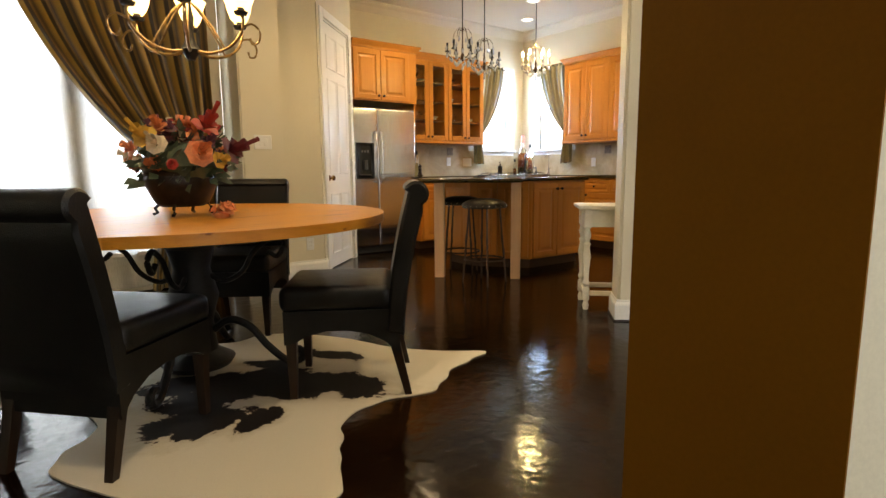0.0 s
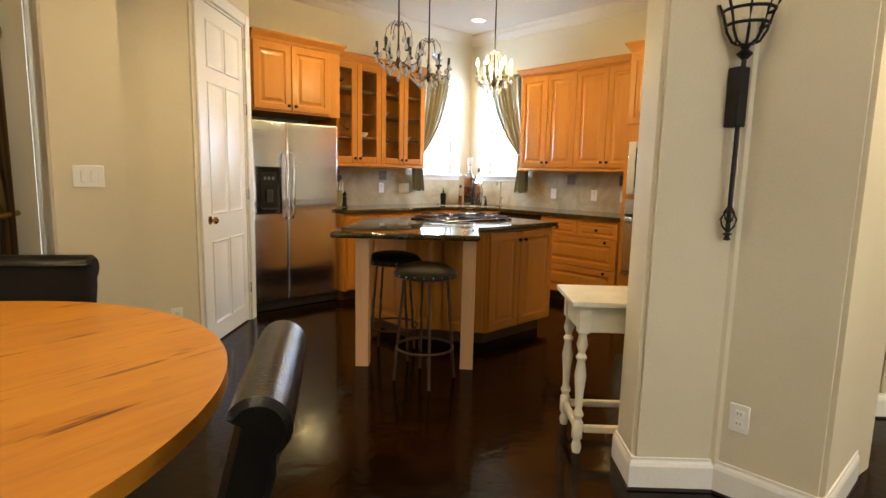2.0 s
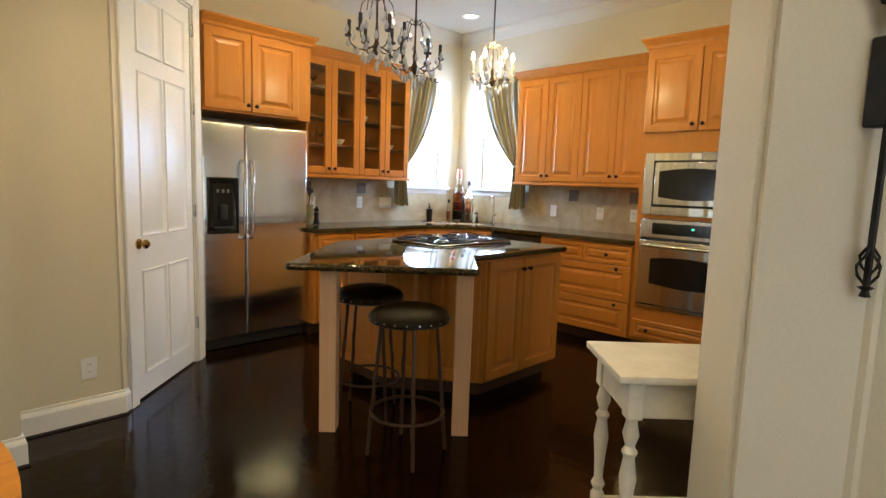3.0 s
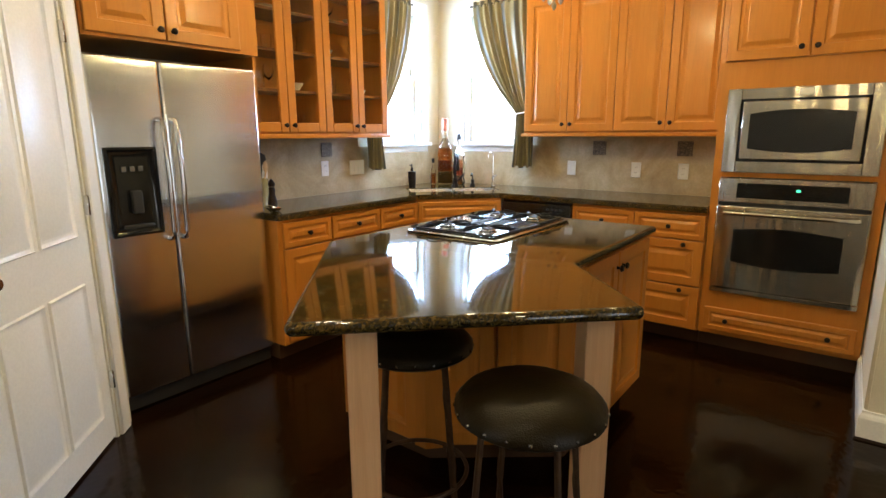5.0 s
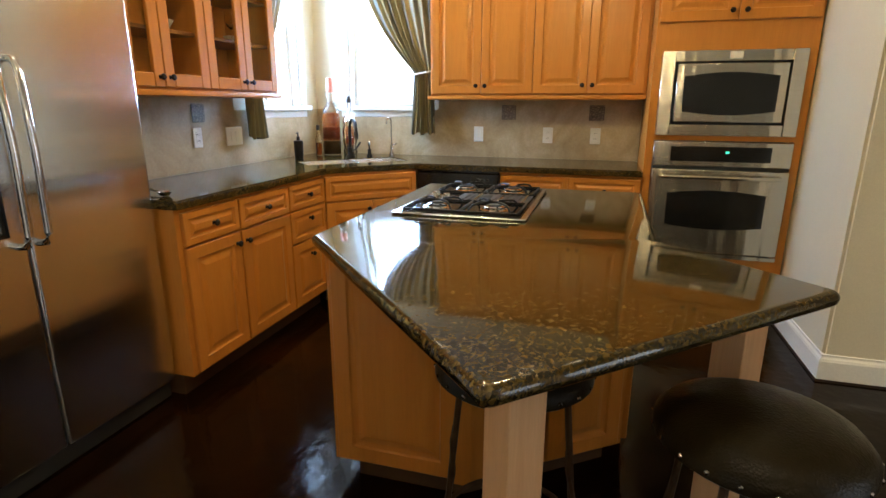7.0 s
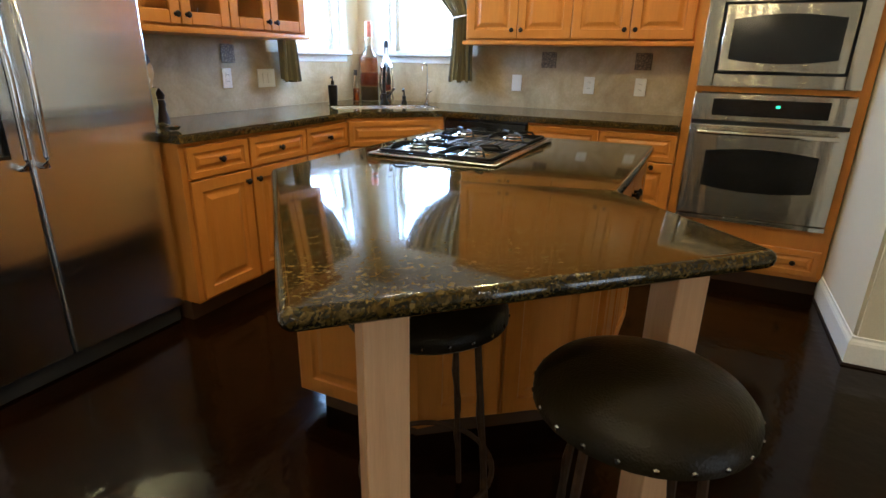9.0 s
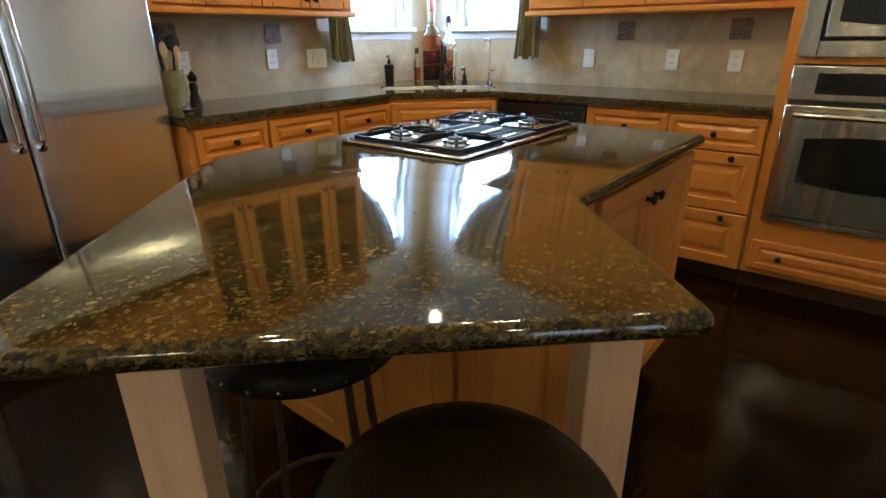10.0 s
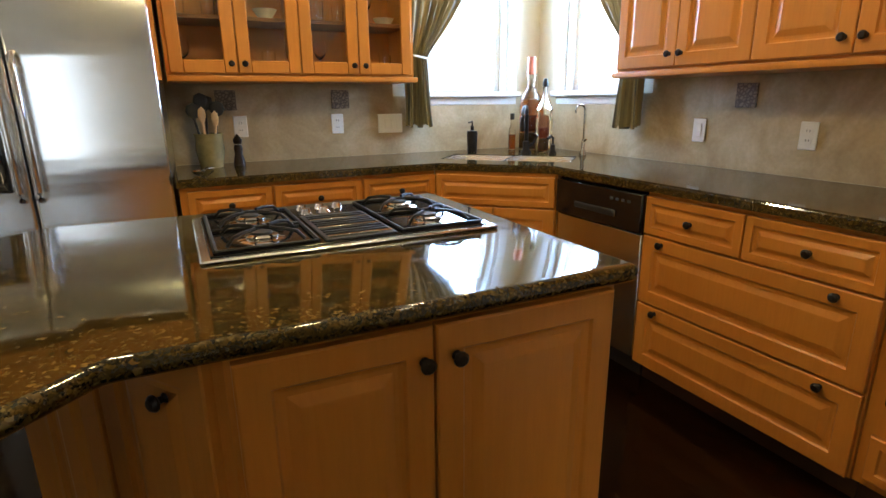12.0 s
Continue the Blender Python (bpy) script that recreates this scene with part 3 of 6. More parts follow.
def sash_window(name, w, h, m):
    """A double-hung window with its casing; local x along the wall, -y into the room, origin at the opening's lower left on the wall face."""
    win = new(name)
    tagged(win, "", "", "", "structure")
    win.matrix_world = m
    c = 0.075
    bm = bmesh.new()
    for x0, x1, z0, z1 in ((-c, 0.0, 0.0, h + c), (w, w + c, 0.0, h + c), (0.0, w, h, h + c)):
        box(bm, x0, x1, -0.02, 0.002, z0, z1, 0.005)
    part("casing", bm, WHITE, win)
    part("sill", box(boxed(-c - 0.02, w + c + 0.02, -0.055, 0.10, -0.035, 0.0, 0.006), -c, w + c, -0.016, 0.002, -0.085, -0.035, 0.004), WHITE, win)
    bm = bmesh.new()
    for x0, x1, z0, z1 in ((0, 0.022, 0, h), (w - 0.022, w, 0, h), (0.022, w - 0.022, h - 0.022, h)):
        box(bm, x0, x1, 0.0, 0.15, z0, z1)
    part("jamb", bm, WHITE, win)
    for nm, z0, z1, y in (("lower_sash", 0.0, h / 2 + 0.02, 0.06), ("upper_sash", h / 2 - 0.02, h - 0.022, 0.095)):
        bm = bmesh.new()
        a, b, s = 0.022, w - 0.022, 0.038
        for x0, x1, q0, q1 in ((a, a + s, z0, z1), (b - s, b, z0, z1), (a + s, b - s, z0, z0 + s), (a + s, b - s, z1 - s, z1)):
            box(bm, x0, x1, y, y + 0.03, q0, q1, 0.004)
        sash = part(nm, bm, WHITE, win)
        pane = part("pane", boxed(a + s, b - s, y + 0.012, y + 0.016, z0 + s, z1 - s), PANE, sash, soft=False)
        pane.visible_shadow = False
    return win


sash_window("window_1", W1[1] - W1[0], W1[3] - W1[2], pose(W1[0], BACK, W1[2]))
sash_window("window_2", W2[1] - W2[0], W2[3] - W2[2], pose(SIDE, W2[1], W2[2], 0, 0, -90))
sash_window("window_3", 0.95, 2.27, pose(-1.25, 5.95, 0.35))
sash_window("window_4", 0.98, 2.27, pose(-0.10, 5.95, 0.35))
sash_window("window_5", 0.73, 2.27, pose(1.05, 5.95, 0.35))
for k, (a, b) in enumerate(SOUTH):
    sash_window("window_%d" % (6 + k), b - a, 2.5, pose(b, -1.6, 0.2, 0, 0, 180))
for bx0, bx1, by0, by1 in ((-3.0, 8.0, -3.4, -3.38), (5.2, 8.6, 8.7, 8.72), (8.5, 8.52, 5.0, 8.6), (-3.5, 3.4, 7.6, 7.62)):
    structure("backdrop", boxed(bx0, bx1, by0, by1, -0.5, 4.5), GLOW_SKY)

# ---- the pantry door ----
door = new("door_1")
tagged(door, "", "", "", "structure")
door.matrix_world = pose(DOOR_A.x, DOOR_A.y, 0, 0, 0, 45)
bm = bmesh.new()
for x0, x1, z0, z1 in ((0.045, 0.13, 0, 2.545), (0.91, 0.995, 0, 2.545), (0.13, 0.91, 2.46, 2.545)):
    box(bm, x0, x1, -0.018, 0.002, z0, z1, 0.006)
for x0, x1, z0, z1 in ((0.13, 0.145, 0, 2.46), (0.895, 0.91, 0, 2.46), (0.145, 0.895, 2.445, 2.46)):
    box(bm, x0, x1, 0.002, 0.10, z0, z1)
part("casing", bm, WHITE, door)
leaf = part("leaf", boxed(0.148, 0.892, 0.008, 0.044, 0.012, 2.442, 0.003), WHITE, door)
for px in (0.245, 0.545):
    for pz, ph in ((0.16, 0.60), (0.98, 0.92), (2.02, 0.30)):
        part("panel", rings_panel(0.25, ph, [(-0.012, 0.0), (-0.006, 0.008), (0.0, 0.004), (0.012, -0.002), (0.05, 0.008)]), WHITE, leaf, m=pose(px, 0.0079, pz))
knob = part("door_knob", lathe(bmesh.new(), [(0.0, 0.062), (0.016, 0.06), (0.027, 0.048), (0.027, 0.036), (0.013, 0.026), (0.011, 0.008), (0.03, 0.006), (0.031, 0.0)], 18), BRASS, leaf,
            "aged brass knob", m=pose(0.205, 0.008, 0.93, 90))
for hz in (0.25, 1.05, 1.75, 2.26):
    part("hinge", boxed(0.889, 0.901, -0.016, 0.004, hz, hz + 0.085, 0.003), CHROME, leaf)

# ---- cabinets ----
DOORP = [(0.0, 0.0), (0.0, 0.018), (0.004, 0.021), (0.055, 0.021), (0.060, 0.014), (0.068, 0.012), (0.078, 0.012), (0.100, 0.020), (0.104, 0.0205)]
DRAWP = [(0.0, 0.0), (0.0, 0.018), (0.004, 0.021), (0.030, 0.021), (0.034, 0.014), (0.040, 0.012), (0.046, 0.012), (0.060, 0.020), (0.063, 0.0205)]


def knob_on(front, x, z, depth=0.021):
    return part("knob", lathe(bmesh.new(), [(0.0, 0.030), (0.010, 0.029), (0.0155, 0.023), (0.0155, 0.019), (0.007, 0.013), (0.006, 0.004), (0.010, 0.0)], 12), BRONZE, front,
                "dark bronze knob", m=pose(x, -depth, z, 90))


def wooden_front(cab, kind, x, z, w, h, knobs=()):
    f = part(kind, rings_panel(w, h, DRAWP if h < 0.24 else DOORP), MAPLE, cab, m=pose(x, 0, z), soft=False)
    for kx, kz in knobs:
        knob_on(f, kx, kz)
    return f


def base_cabinet(label, m, w, fronts, d=0.60, h=0.885, group="kitchen base cabinets", floor_gap=0.10):
    cab = thing("base_cabinet", label, "cabinet", m, group)
    part("body", boxed(0, w, 0, d, floor_gap, h), MAPLE, cab, soft=False)
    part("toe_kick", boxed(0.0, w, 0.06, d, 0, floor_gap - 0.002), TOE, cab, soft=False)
    for kind, x, z, fw, fh, knobs in fronts:
        wooden_front(cab, kind, x, z, fw, fh, knobs)
    return cab


G = 0.006
FY = 6.477
D0, D1, D2, D3 = 4.565, 4.975, 5.43, 5.855
w01, w12, w23 = D1 - D0, D2 - D1, D3 - D2
base_cabinet("honey maple base cabinet with one drawer over a door", pose(D0, FY, 0), w01,
             [("drawer", 0.03, 0.715, w01 - 0.03 - G, 0.150, [((w01 - 0.036) / 2, 0.075)]), ("door", 0.03, 0.115, w01 - 0.03 - G, 0.590, [(w01 - 0.07, 0.535)])], d=0.61)
base_cabinet("honey maple base cabinet, drawer over a door hinged opposite", pose(D1 + 0.001, FY, 0), w12 - 0.002,
             [("drawer", G, 0.715, w12 - 2 * G, 0.150, [(w12 / 2 - G, 0.075)]), ("door", G, 0.115, w12 - 2 * G, 0.590, [(0.03, 0.535)])], d=0.61)
base_cabinet("honey maple base cabinet with a stack of drawers", pose(D2 + 0.001, FY, 0), w23 - 0.002,
             [("drawer", G, 0.715, w23 - 2 * G, 0.150, [(w23 / 2 - G, 0.075)]), ("drawer", G, 0.515, w23 - 2 * G, 0.190, [(w23 / 2 - G, 0.13)]),
              ("drawer", G, 0.115, w23 - 2 * G, 0.390, [(w23 / 2 - G, 0.30)])], d=0.61)
# corner sink base, set at 45 degrees
SINK_A, SINK_B = Vector((5.857, 6.472)), Vector((6.340, 5.997))
sw_ = (SINK_B - SINK_A).length
sink_turn = math.degrees(math.atan2(SINK_B.y - SINK_A.y, SINK_B.x - SINK_A.x))
base_cabinet("honey maple corner sink cabinet with false drawer and double doors", pose(SINK_A.x, SINK_A.y, 0, 0, 0, sink_turn), sw_,
             [("drawer", 0.012, 0.705, sw_ - 0.024, 0.160, []), ("door", 0.012, 0.115, sw_ / 2 - 0.015, 0.580, [(sw_ / 2 - 0.045, 0.525)]),
              ("door", sw_ / 2 + 0.003, 0.115, sw_ / 2 - 0.015, 0.580, [(0.03, 0.525)])], d=0.40)
# drawers on the side wall: x runs towards the ovens
RX = 6.350
rw = 5.395 - 4.487
base_cabinet("honey maple drawer base with two small and two wide drawers", pose(RX, 5.395, 0, 0, 0, -90), rw,
             [("drawer", G, 0.705, rw / 2 - 1.5 * G, 0.160, [(rw / 4, 0.08)]), ("drawer", rw / 2 + G / 2, 0.705, rw / 2 - 1.5 * G, 0.160, [(rw / 4, 0.08)]),
              ("wide_drawer", G, 0.400, rw - 2 * G, 0.297, [(0.10, 0.272), (rw - 0.13, 0.272)]), ("wide_drawer", G, 0.105, rw - 2 * G, 0.287, [(0.10, 0.262), (rw - 0.13, 0.262)])], d=0.62)

# dishwasher
dwm = thing("dishwasher", "built-in dishwasher with black control panel and steel door", "dishwasher", pose(RX + 0.005, 5.992, 0, 0, 0, -90))
part("body", boxed(0.004, 0.592, 0.0, 0.58, 0.10, 0.882), BLACK, dwm, soft=False)
part("door", boxed(0.006, 0.590, -0.022, -0.001, 0.115, 0.690, 0.004), STEEL, dwm, "brushed steel door panel")
dpan = part("control_panel", boxed(0.006, 0.590, -0.034, -0.001, 0.694, 0.868, 0.006), BLACK, dwm, "glossy black control panel")
part("handle", boxed(0.16, 0.44, -0.044, -0.034, 0.745, 0.775, 0.006), MATTE, dpan)
for k in range(4):
    part("button", boxed(0.40 + k * 0.035, 0.42 + k * 0.035, -0.037, -0.034, 0.82, 0.832, 0.001), MATTE, dpan)
part("toe_kick", boxed(0.004, 0.592, 0.05, 0.5, 0, 0.098), MATTE, dwm, soft=False)

# counter along the two walls
ctop = thing("countertop", "polished dark brown granite countertop with a corner sink cutout", "countertop")
outer = [(4.556, 6.447), (5.862, 6.447), (6.317, 6.000), (6.317, 4.487), (SIDE - 0.013, 4.487), (SIDE - 0.013, BACK - 0.013), (4.556, BACK - 0.013)]
SC, SDIR = Vector((6.335, 6.470)), Vector((0.7071, -0.7071))
SN = Vector((0.7071, 0.7071))
hole = [SC + SDIR * a + SN * b for a, b in ((-0.37, -0.13), (0.37, -0.13), (0.37, 0.17), (-0.37, 0.17))]
bm = bmesh.new()


def slab_with_hole(bm, outer, hole, z0, z1):
    for z in (z1, z0):
        vo = [bm.verts.new((x, y, z)) for x, y in outer]
        vh = [bm.verts.new((p.x, p.y, z)) for p in hole]
        es = [bm.edges.new((vo[i], vo[(i + 1) % len(vo)])) for i in range(len(vo))] + [bm.edges.new((vh[i], vh[(i + 1) % 4])) for i in range(4)]
        bmesh.ops.triangle_fill(bm, use_beauty=True, edges=es)
        if z == z1:
            to, th = vo, vh
    for hi, lo in ((to, vo), (th, vh)):
        n = len(hi)
        for i in range(n):
            bm.faces.new((lo[i], lo[(i + 1) % n], hi[(i + 1) % n], hi[i]))
    bmesh.ops.recalc_face_normals(bm, faces=bm.faces)
    edge = [e for e in bm.edges if abs(e.verts[0].co.z - z1) < 1e-5 and abs(e.verts[1].co.z - z1) < 1e-5 and len(e.link_faces) == 2
            and abs(e.link_faces[0].normal.z - e.link_faces[1].normal.z) > 0.5]
    bmesh.ops.bevel(bm, geom=edge, offset=0.010, segments=3, affect="EDGES")


slab_with_hole(bm, outer, hole, 0.886, 0.925)
part("slab", bm, GRANITE, ctop)

# sink in the corner
sink = thing("sink", "double-bowl stainless steel sink set into the granite", "sink", pose(SC.x, SC.y, 0, 0, 0, -45))
for nm, x0, x1 in (("bowl", -0.365, -0.012), ("bowl", 0.012, 0.365)):
    bm = boxed(x0, x1, -0.125, 0.165, 0.745, 0.921)
    top = [f for f in bm.faces if f.normal.z > 0.9]
    bmesh.ops.delete(bm, geom=top, context="FACES")
    bmesh.ops.solidify(bm, geom=bm.faces[:], thickness=-0.004)
    bowl = part(nm, bm, STEEL, sink, "brushed steel bowl")
    part("drain", lathe(bmesh.new(), [(0.0, 0.004), (0.035, 0.004), (0.04, 0.0)], 16, (x0 + x1) / 2, 0.02, 0.75), STEEL, bowl)
part("divider", boxed(-0.010, 0.010, -0.125, 0.165, 0.88, 0.917, 0.004), CHROME, sink)

# faucet and water tap
fa = thing("faucet", "dark bronze gooseneck kitchen faucet with side lever", "faucet", pose(6.55, 6.60, 0.925, 0, 0, -135))
part("base", lathe(bmesh.new(), [(0.0, 0), (0.034, 0), (0.034, 0.012), (0.022, 0.03), (0.018, 0.06), (0.02, 0.08), (0.0, 0.085)], 18), BRONZE, fa)
part("spout", tube(bmesh.new(), [(0, 0, 0.07), (0, 0, 0.22)] + arcs((0.07, 0, 0.22), 0.07, 180, 10, 12) + [(0.139, 0, 0.20)], 0.012, 10), BRONZE, fa)
part("spray_head", lathe(bmesh.new(), [(0, 0.0), (0.014, 0.0), (0.017, 0.03), (0.013, 0.06), (0.0, 0.062)], 14, 0.139, 0, 0.15), BRONZE, fa)
lev = part("lever", tube(bmesh.new(), [(0, 0.02, 0.05), (0.0, 0.05, 0.075), (0.02, 0.075, 0.12)], 0.008, 8), BRONZE, fa)
spr = thing("soap_pump", "dark bronze deck-mounted pump beside the faucet", "soap pump", pose(6.68, 6.50, 0.925, 0, 0, 200))
part("base", lathe(bmesh.new(), [(0, 0), (0.024, 0), (0.024, 0.01), (0.014, 0.03), (0.016, 0.06), (0.0, 0.065)], 14), BRONZE, spr)
part("nozzle", tube(bmesh.new(), [(0, 0, 0.06), (0, 0, 0.10), (0.03, 0, 0.115), (0.06, 0, 0.10)], 0.009, 8), BRONZE, spr)
tap = thing("water_tap", "slim chrome filtered water tap with hooked spout", "faucet", pose(6.80, 6.36, 0.925, 0, 0, 160))
part("base", lathe(bmesh.new(), [(0, 0), (0.022, 0), (0.022, 0.012), (0.010, 0.04), (0.013, 0.07), (0.007, 0.1), (0.0, 0.1)], 14), CHROME, tap)
part("spout", tube(bmesh.new(), [(0, 0, 0.09), (0, 0, 0.27)] + arcs((0.028, 0, 0.27), 0.028, 180, 20, 8) + [(0.056, 0, 0.25)], 0.0055, 8), CHROME, tap)
part("lever", tube(bmesh.new(), [(0, 0.01, 0.085), (0, 0.05, 0.10)], 0.005, 6), CHROME, tap)


def bottle(label, m, prof, liquid_prof, liquid, stopper, stop_mat, cat="bottle"):
    b = thing("bottle", label, cat, m, "decorative bottles behind the sink")
    part("glass", lathe(bmesh.new(), prof, 20), GLASS, b, "clear glass body")
    part("contents", lathe(bmesh.new(), liquid_prof, 18), liquid, b, "infused vinegar")
    rr = liquid_prof[1][0] - 0.004
    hh = liquid_prof[-1][1]
    if rr > 0.03:
        part("layer", lathe(bmesh.new(), [(0, 0.012), (rr * 0.95, 0.012), (rr, 0.02), (rr * 0.75 if rr < 0.05 else rr, hh * 0.34), (0, hh * 0.36)], 18), OLIVE, b, "layer of green peppers")
        part("layer", lathe(bmesh.new(), [(0, hh * 0.38), (rr * 0.7, hh * 0.38), (rr * 0.9, hh * 0.42), (rr * 0.85, hh * 0.66), (0, hh * 0.68)], 18), PEPPER, b, "layer of red peppers")
    part("stopper", lathe(bmesh.new(), stopper, 14), stop_mat, b, "sealed stopper")
    return b


bottle("tall clear bottle of layered pickled peppers with red stopper", pose(6.755, 6.86, 0.925),
       [(0, 0), (0.068, 0), (0.072, 0.02), (0.072, 0.30), (0.06, 0.36), (0.03, 0.40), (0.022, 0.44), (0.026, 0.47), (0.026, 0.49)],
       [(0, 0.008), (0.062, 0.008), (0.065, 0.02), (0.065, 0.33), (0.0, 0.335)], AMBER, [(0, 0.49), (0.03, 0.49), (0.032, 0.50), (0.028, 0.60), (0.0, 0.605)], RED)
bottle("ribbed glass decanter of rose-coloured vinegar with dark stopper", pose(6.755, 6.70, 0.925),
       [(0, 0), (0.05, 0), (0.058, 0.03), (0.048, 0.07), (0.058, 0.11), (0.058, 0.20), (0.046, 0.23), (0.054, 0.27), (0.03, 0.31), (0.016, 0.34), (0.016, 0.40), (0.02, 0.41)],
       [(0, 0.006), (0.044, 0.006), (0.05, 0.03), (0.042, 0.07), (0.05, 0.11), (0.05, 0.20), (0.04, 0.23), (0.0, 0.235)], ROSE, [(0, 0.41), (0.017, 0.41), (0.02, 0.43), (0.012, 0.46), (0.0, 0.462)], MATTE)
bottle("small clear oil bottle with black cap", pose(6.66, 6.93, 0.925),
       [(0, 0), (0.022, 0), (0.024, 0.01), (0.024, 0.13), (0.011, 0.17), (0.011, 0.20)], [(0, 0.005), (0.019, 0.005), (0.02, 0.1), (0, 0.102)], AMBER,
       [(0, 0.2), (0.014, 0.2), (0.014, 0.24), (0, 0.242)], MATTE)
so = thing("soap_dispenser", "tall dark brown soap dispenser with pump top", "soap dispenser", pose(6.345, 6.925, 0.925))
part("body", lathe(bmesh.new(), [(0, 0), (0.030, 0), (0.032, 0.01), (0.036, 0.12), (0.034, 0.135), (0.012, 0.14), (0.0, 0.142)], 18), BRONZE, so)
part("pump", tube(lathe(bmesh.new(), [(0, 0.14), (0.012, 0.14), (0.012, 0.165), (0.005, 0.17), (0.005, 0.20), (0.0, 0.202)], 12), [(0, 0, 0.195), (-0.035, -0.01, 0.19)], 0.005, 6), BRONZE, so)

# ---- wall cabinets ----


def crown_bar(cab, w, d, z, m=None, out=0.05, left=True, right=True):
    bm = bmesh.new()
    prof = [(0.0, 0.0), (0.012, 0.0), (0.018, 0.02), (0.04, 0.05), (out, 0.062), (out, 0.075), (0, 0.075)]
    path = [(0, d), (0, 0), (w, 0), (w, d)]
    rows = []
    for i, (x, y) in enumerate(path):
        sx = -1 if i < 2 else 1
        use = left if i < 2 else right
        rows.append([bm.verts.new((x + (sx * o if use else 0), y - (o if i in (1, 2) else 0), z + q)) for o, q in prof])
    for a, b in zip(rows, rows[1:]):
        for k in range(len(prof) - 1):
            bm.faces.new((a[k], b[k], b[k + 1], a[k + 1]))
    bmesh.ops.recalc_face_normals(bm, faces=bm.faces)
    return part("crown", bm, MAPLE, cab, soft=False)


def light_rail(cab, x0, x1, d, z):
    return part("light_rail", boxed(x0, x1, -0.022, d, z - 0.028, z, 0.008, 2), MAPLE, cab)


UB, UT = 1.388, 2.425
uy = 5.995
uw = uy - 4.487
up = thing("wall_cabinet", "honey maple wall cabinet with four raised-panel doors", "cabinet", pose(6.685, uy, 0, 0, 0, -90), "kitchen wall cabinets")
part("body", boxed(0, uw, 0, SIDE - 6.685, UB, UT), MAPLE, up, soft=False)
dw4 = (uw - 0.03) / 4
for k in range(4):
    wooden_front(up, "door", 0.012 + k * dw4 + 0.002, UB + 0.012, dw4 - 0.004, UT - UB - 0.03, [(dw4 - 0.035 if k % 2 == 0 else 0.031, 0.055)])
light_rail(up, -0.02, uw, SIDE - 6.685, UB)
crown_bar(up, uw, SIDE - 6.685, UT, right=False)


def glassware():
    """A stemmed glass, a tumbler and a bowl, to be copied onto the shelves."""
    a = built("wine_glass", lathe(bmesh.new(), [(0, 0), (0.032, 0.002), (0.005, 0.008), (0.004, 0.07), (0.025, 0.09), (0.036, 0.125), (0.03, 0.17)], 12), GLASS,
              "clear stemmed wine glass on a cabinet shelf", "glass", "glassware in the cabinet")
    b = built("tumbler", lathe(bmesh.new(), [(0, 0), (0.03, 0), (0.036, 0.11), (0.034, 0.11), (0.028, 0.006), (0, 0.006)], 12), GLASS,
              "clear straight tumbler on a cabinet shelf", "glass", "glassware in the cabinet")
    c = built("bowl", lathe(bmesh.new(), [(0, 0), (0.03, 0), (0.034, 0.008), (0.062, 0.05), (0.06, 0.052), (0.03, 0.012), (0, 0.012)], 14), CREAM,
              "small cream bowl on a cabinet shelf", "bowl", "bowls in the cabinet")
    return a, b, c


gx = 4.58
gw = 5.865 - gx
gd = BACK - 6.765
gc = thing("wall_cabinet", "honey maple wall cabinet with four glass doors and shelves", "cabinet", pose(gx, 6.765, 0), "kitchen wall cabinets")
for x0, x1, y0, y1, z0, z1 in ((0, 0.02, 0, gd, UB, UT), (gw - 0.02, gw, 0, gd, UB, UT), (0.02, gw - 0.02, 0, gd, UB, UB + 0.02), (0.02, gw - 0.02, 0, gd, UT - 0.06, UT),
                               (0.02, gw - 0.02, gd - 0.012, gd, UB + 0.02, UT - 0.06), (gw / 2 - 0.012, gw / 2 + 0.012, 0, gd - 0.012, UB + 0.02, UT - 0.06)):
    part("panel", boxed(x0, x1, y0, y1, z0, z1), MAPLE, gc, soft=False)
SHELVES = [1.655, 1.90, 2.14]
for sz in SHELVES:
    for x0, x1 in ((0.021, gw / 2 - 0.013), (gw / 2 + 0.013, gw - 0.021)):
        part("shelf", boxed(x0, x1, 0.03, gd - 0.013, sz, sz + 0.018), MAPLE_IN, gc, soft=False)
gdw = (gw - 0.03) / 4
for k in range(4):
    x0, w, h = 0.015 + k * gdw + 0.002, gdw - 0.004, UT - UB - 0.03
    bm = bmesh.new()
    s = 0.062
    for a, b, c, d in ((0, s, 0, h), (w - s, w, 0, h), (s, w - s, 0, s), (s, w - s, h - s, h)):
        box(bm, a, b, -0.021, -0.001, c, d, 0.004)
    f = part("glass_door", bm, MAPLE, gc, m=pose(x0, 0, UB + 0.012))
    pn = part("pane", boxed(s, w - s, -0.012, -0.009, s, h - s), PANE, f, "clear glass pane", soft=False)
    pn.visible_shadow = False
    knob_on(f, w - 0.03 if k % 2 == 0 else 0.03, 0.045)
light_rail(gc, 0.0, gw + 0.02, gd, UB)
crown_bar(gc, gw, gd, UT, left=False)
wine, tumb, bowl_ = glassware()
spots = []
for li, sz in enumerate([UB + 0.02] + [s + 0.018 for s in SHELVES]):
    for k in range(9):
        spots.append((gx + 0.09 + k * 0.138, 6.765 + (0.13 if k % 2 else 0.22), sz + 0.001, (k * 2 + li) % 5))
used = {0: wine, 1: tumb, 2: bowl_, 3: tumb}
first = set()
for x, y, z, kindno in spots:
    if kindno == 4:
        continue
    src = used[kindno]
    if src.name not in first:
        first.add(src.name)
        src.matrix_world = pose(x, y, z)
    else:
        copy_thing(src, pose(x, y, z))

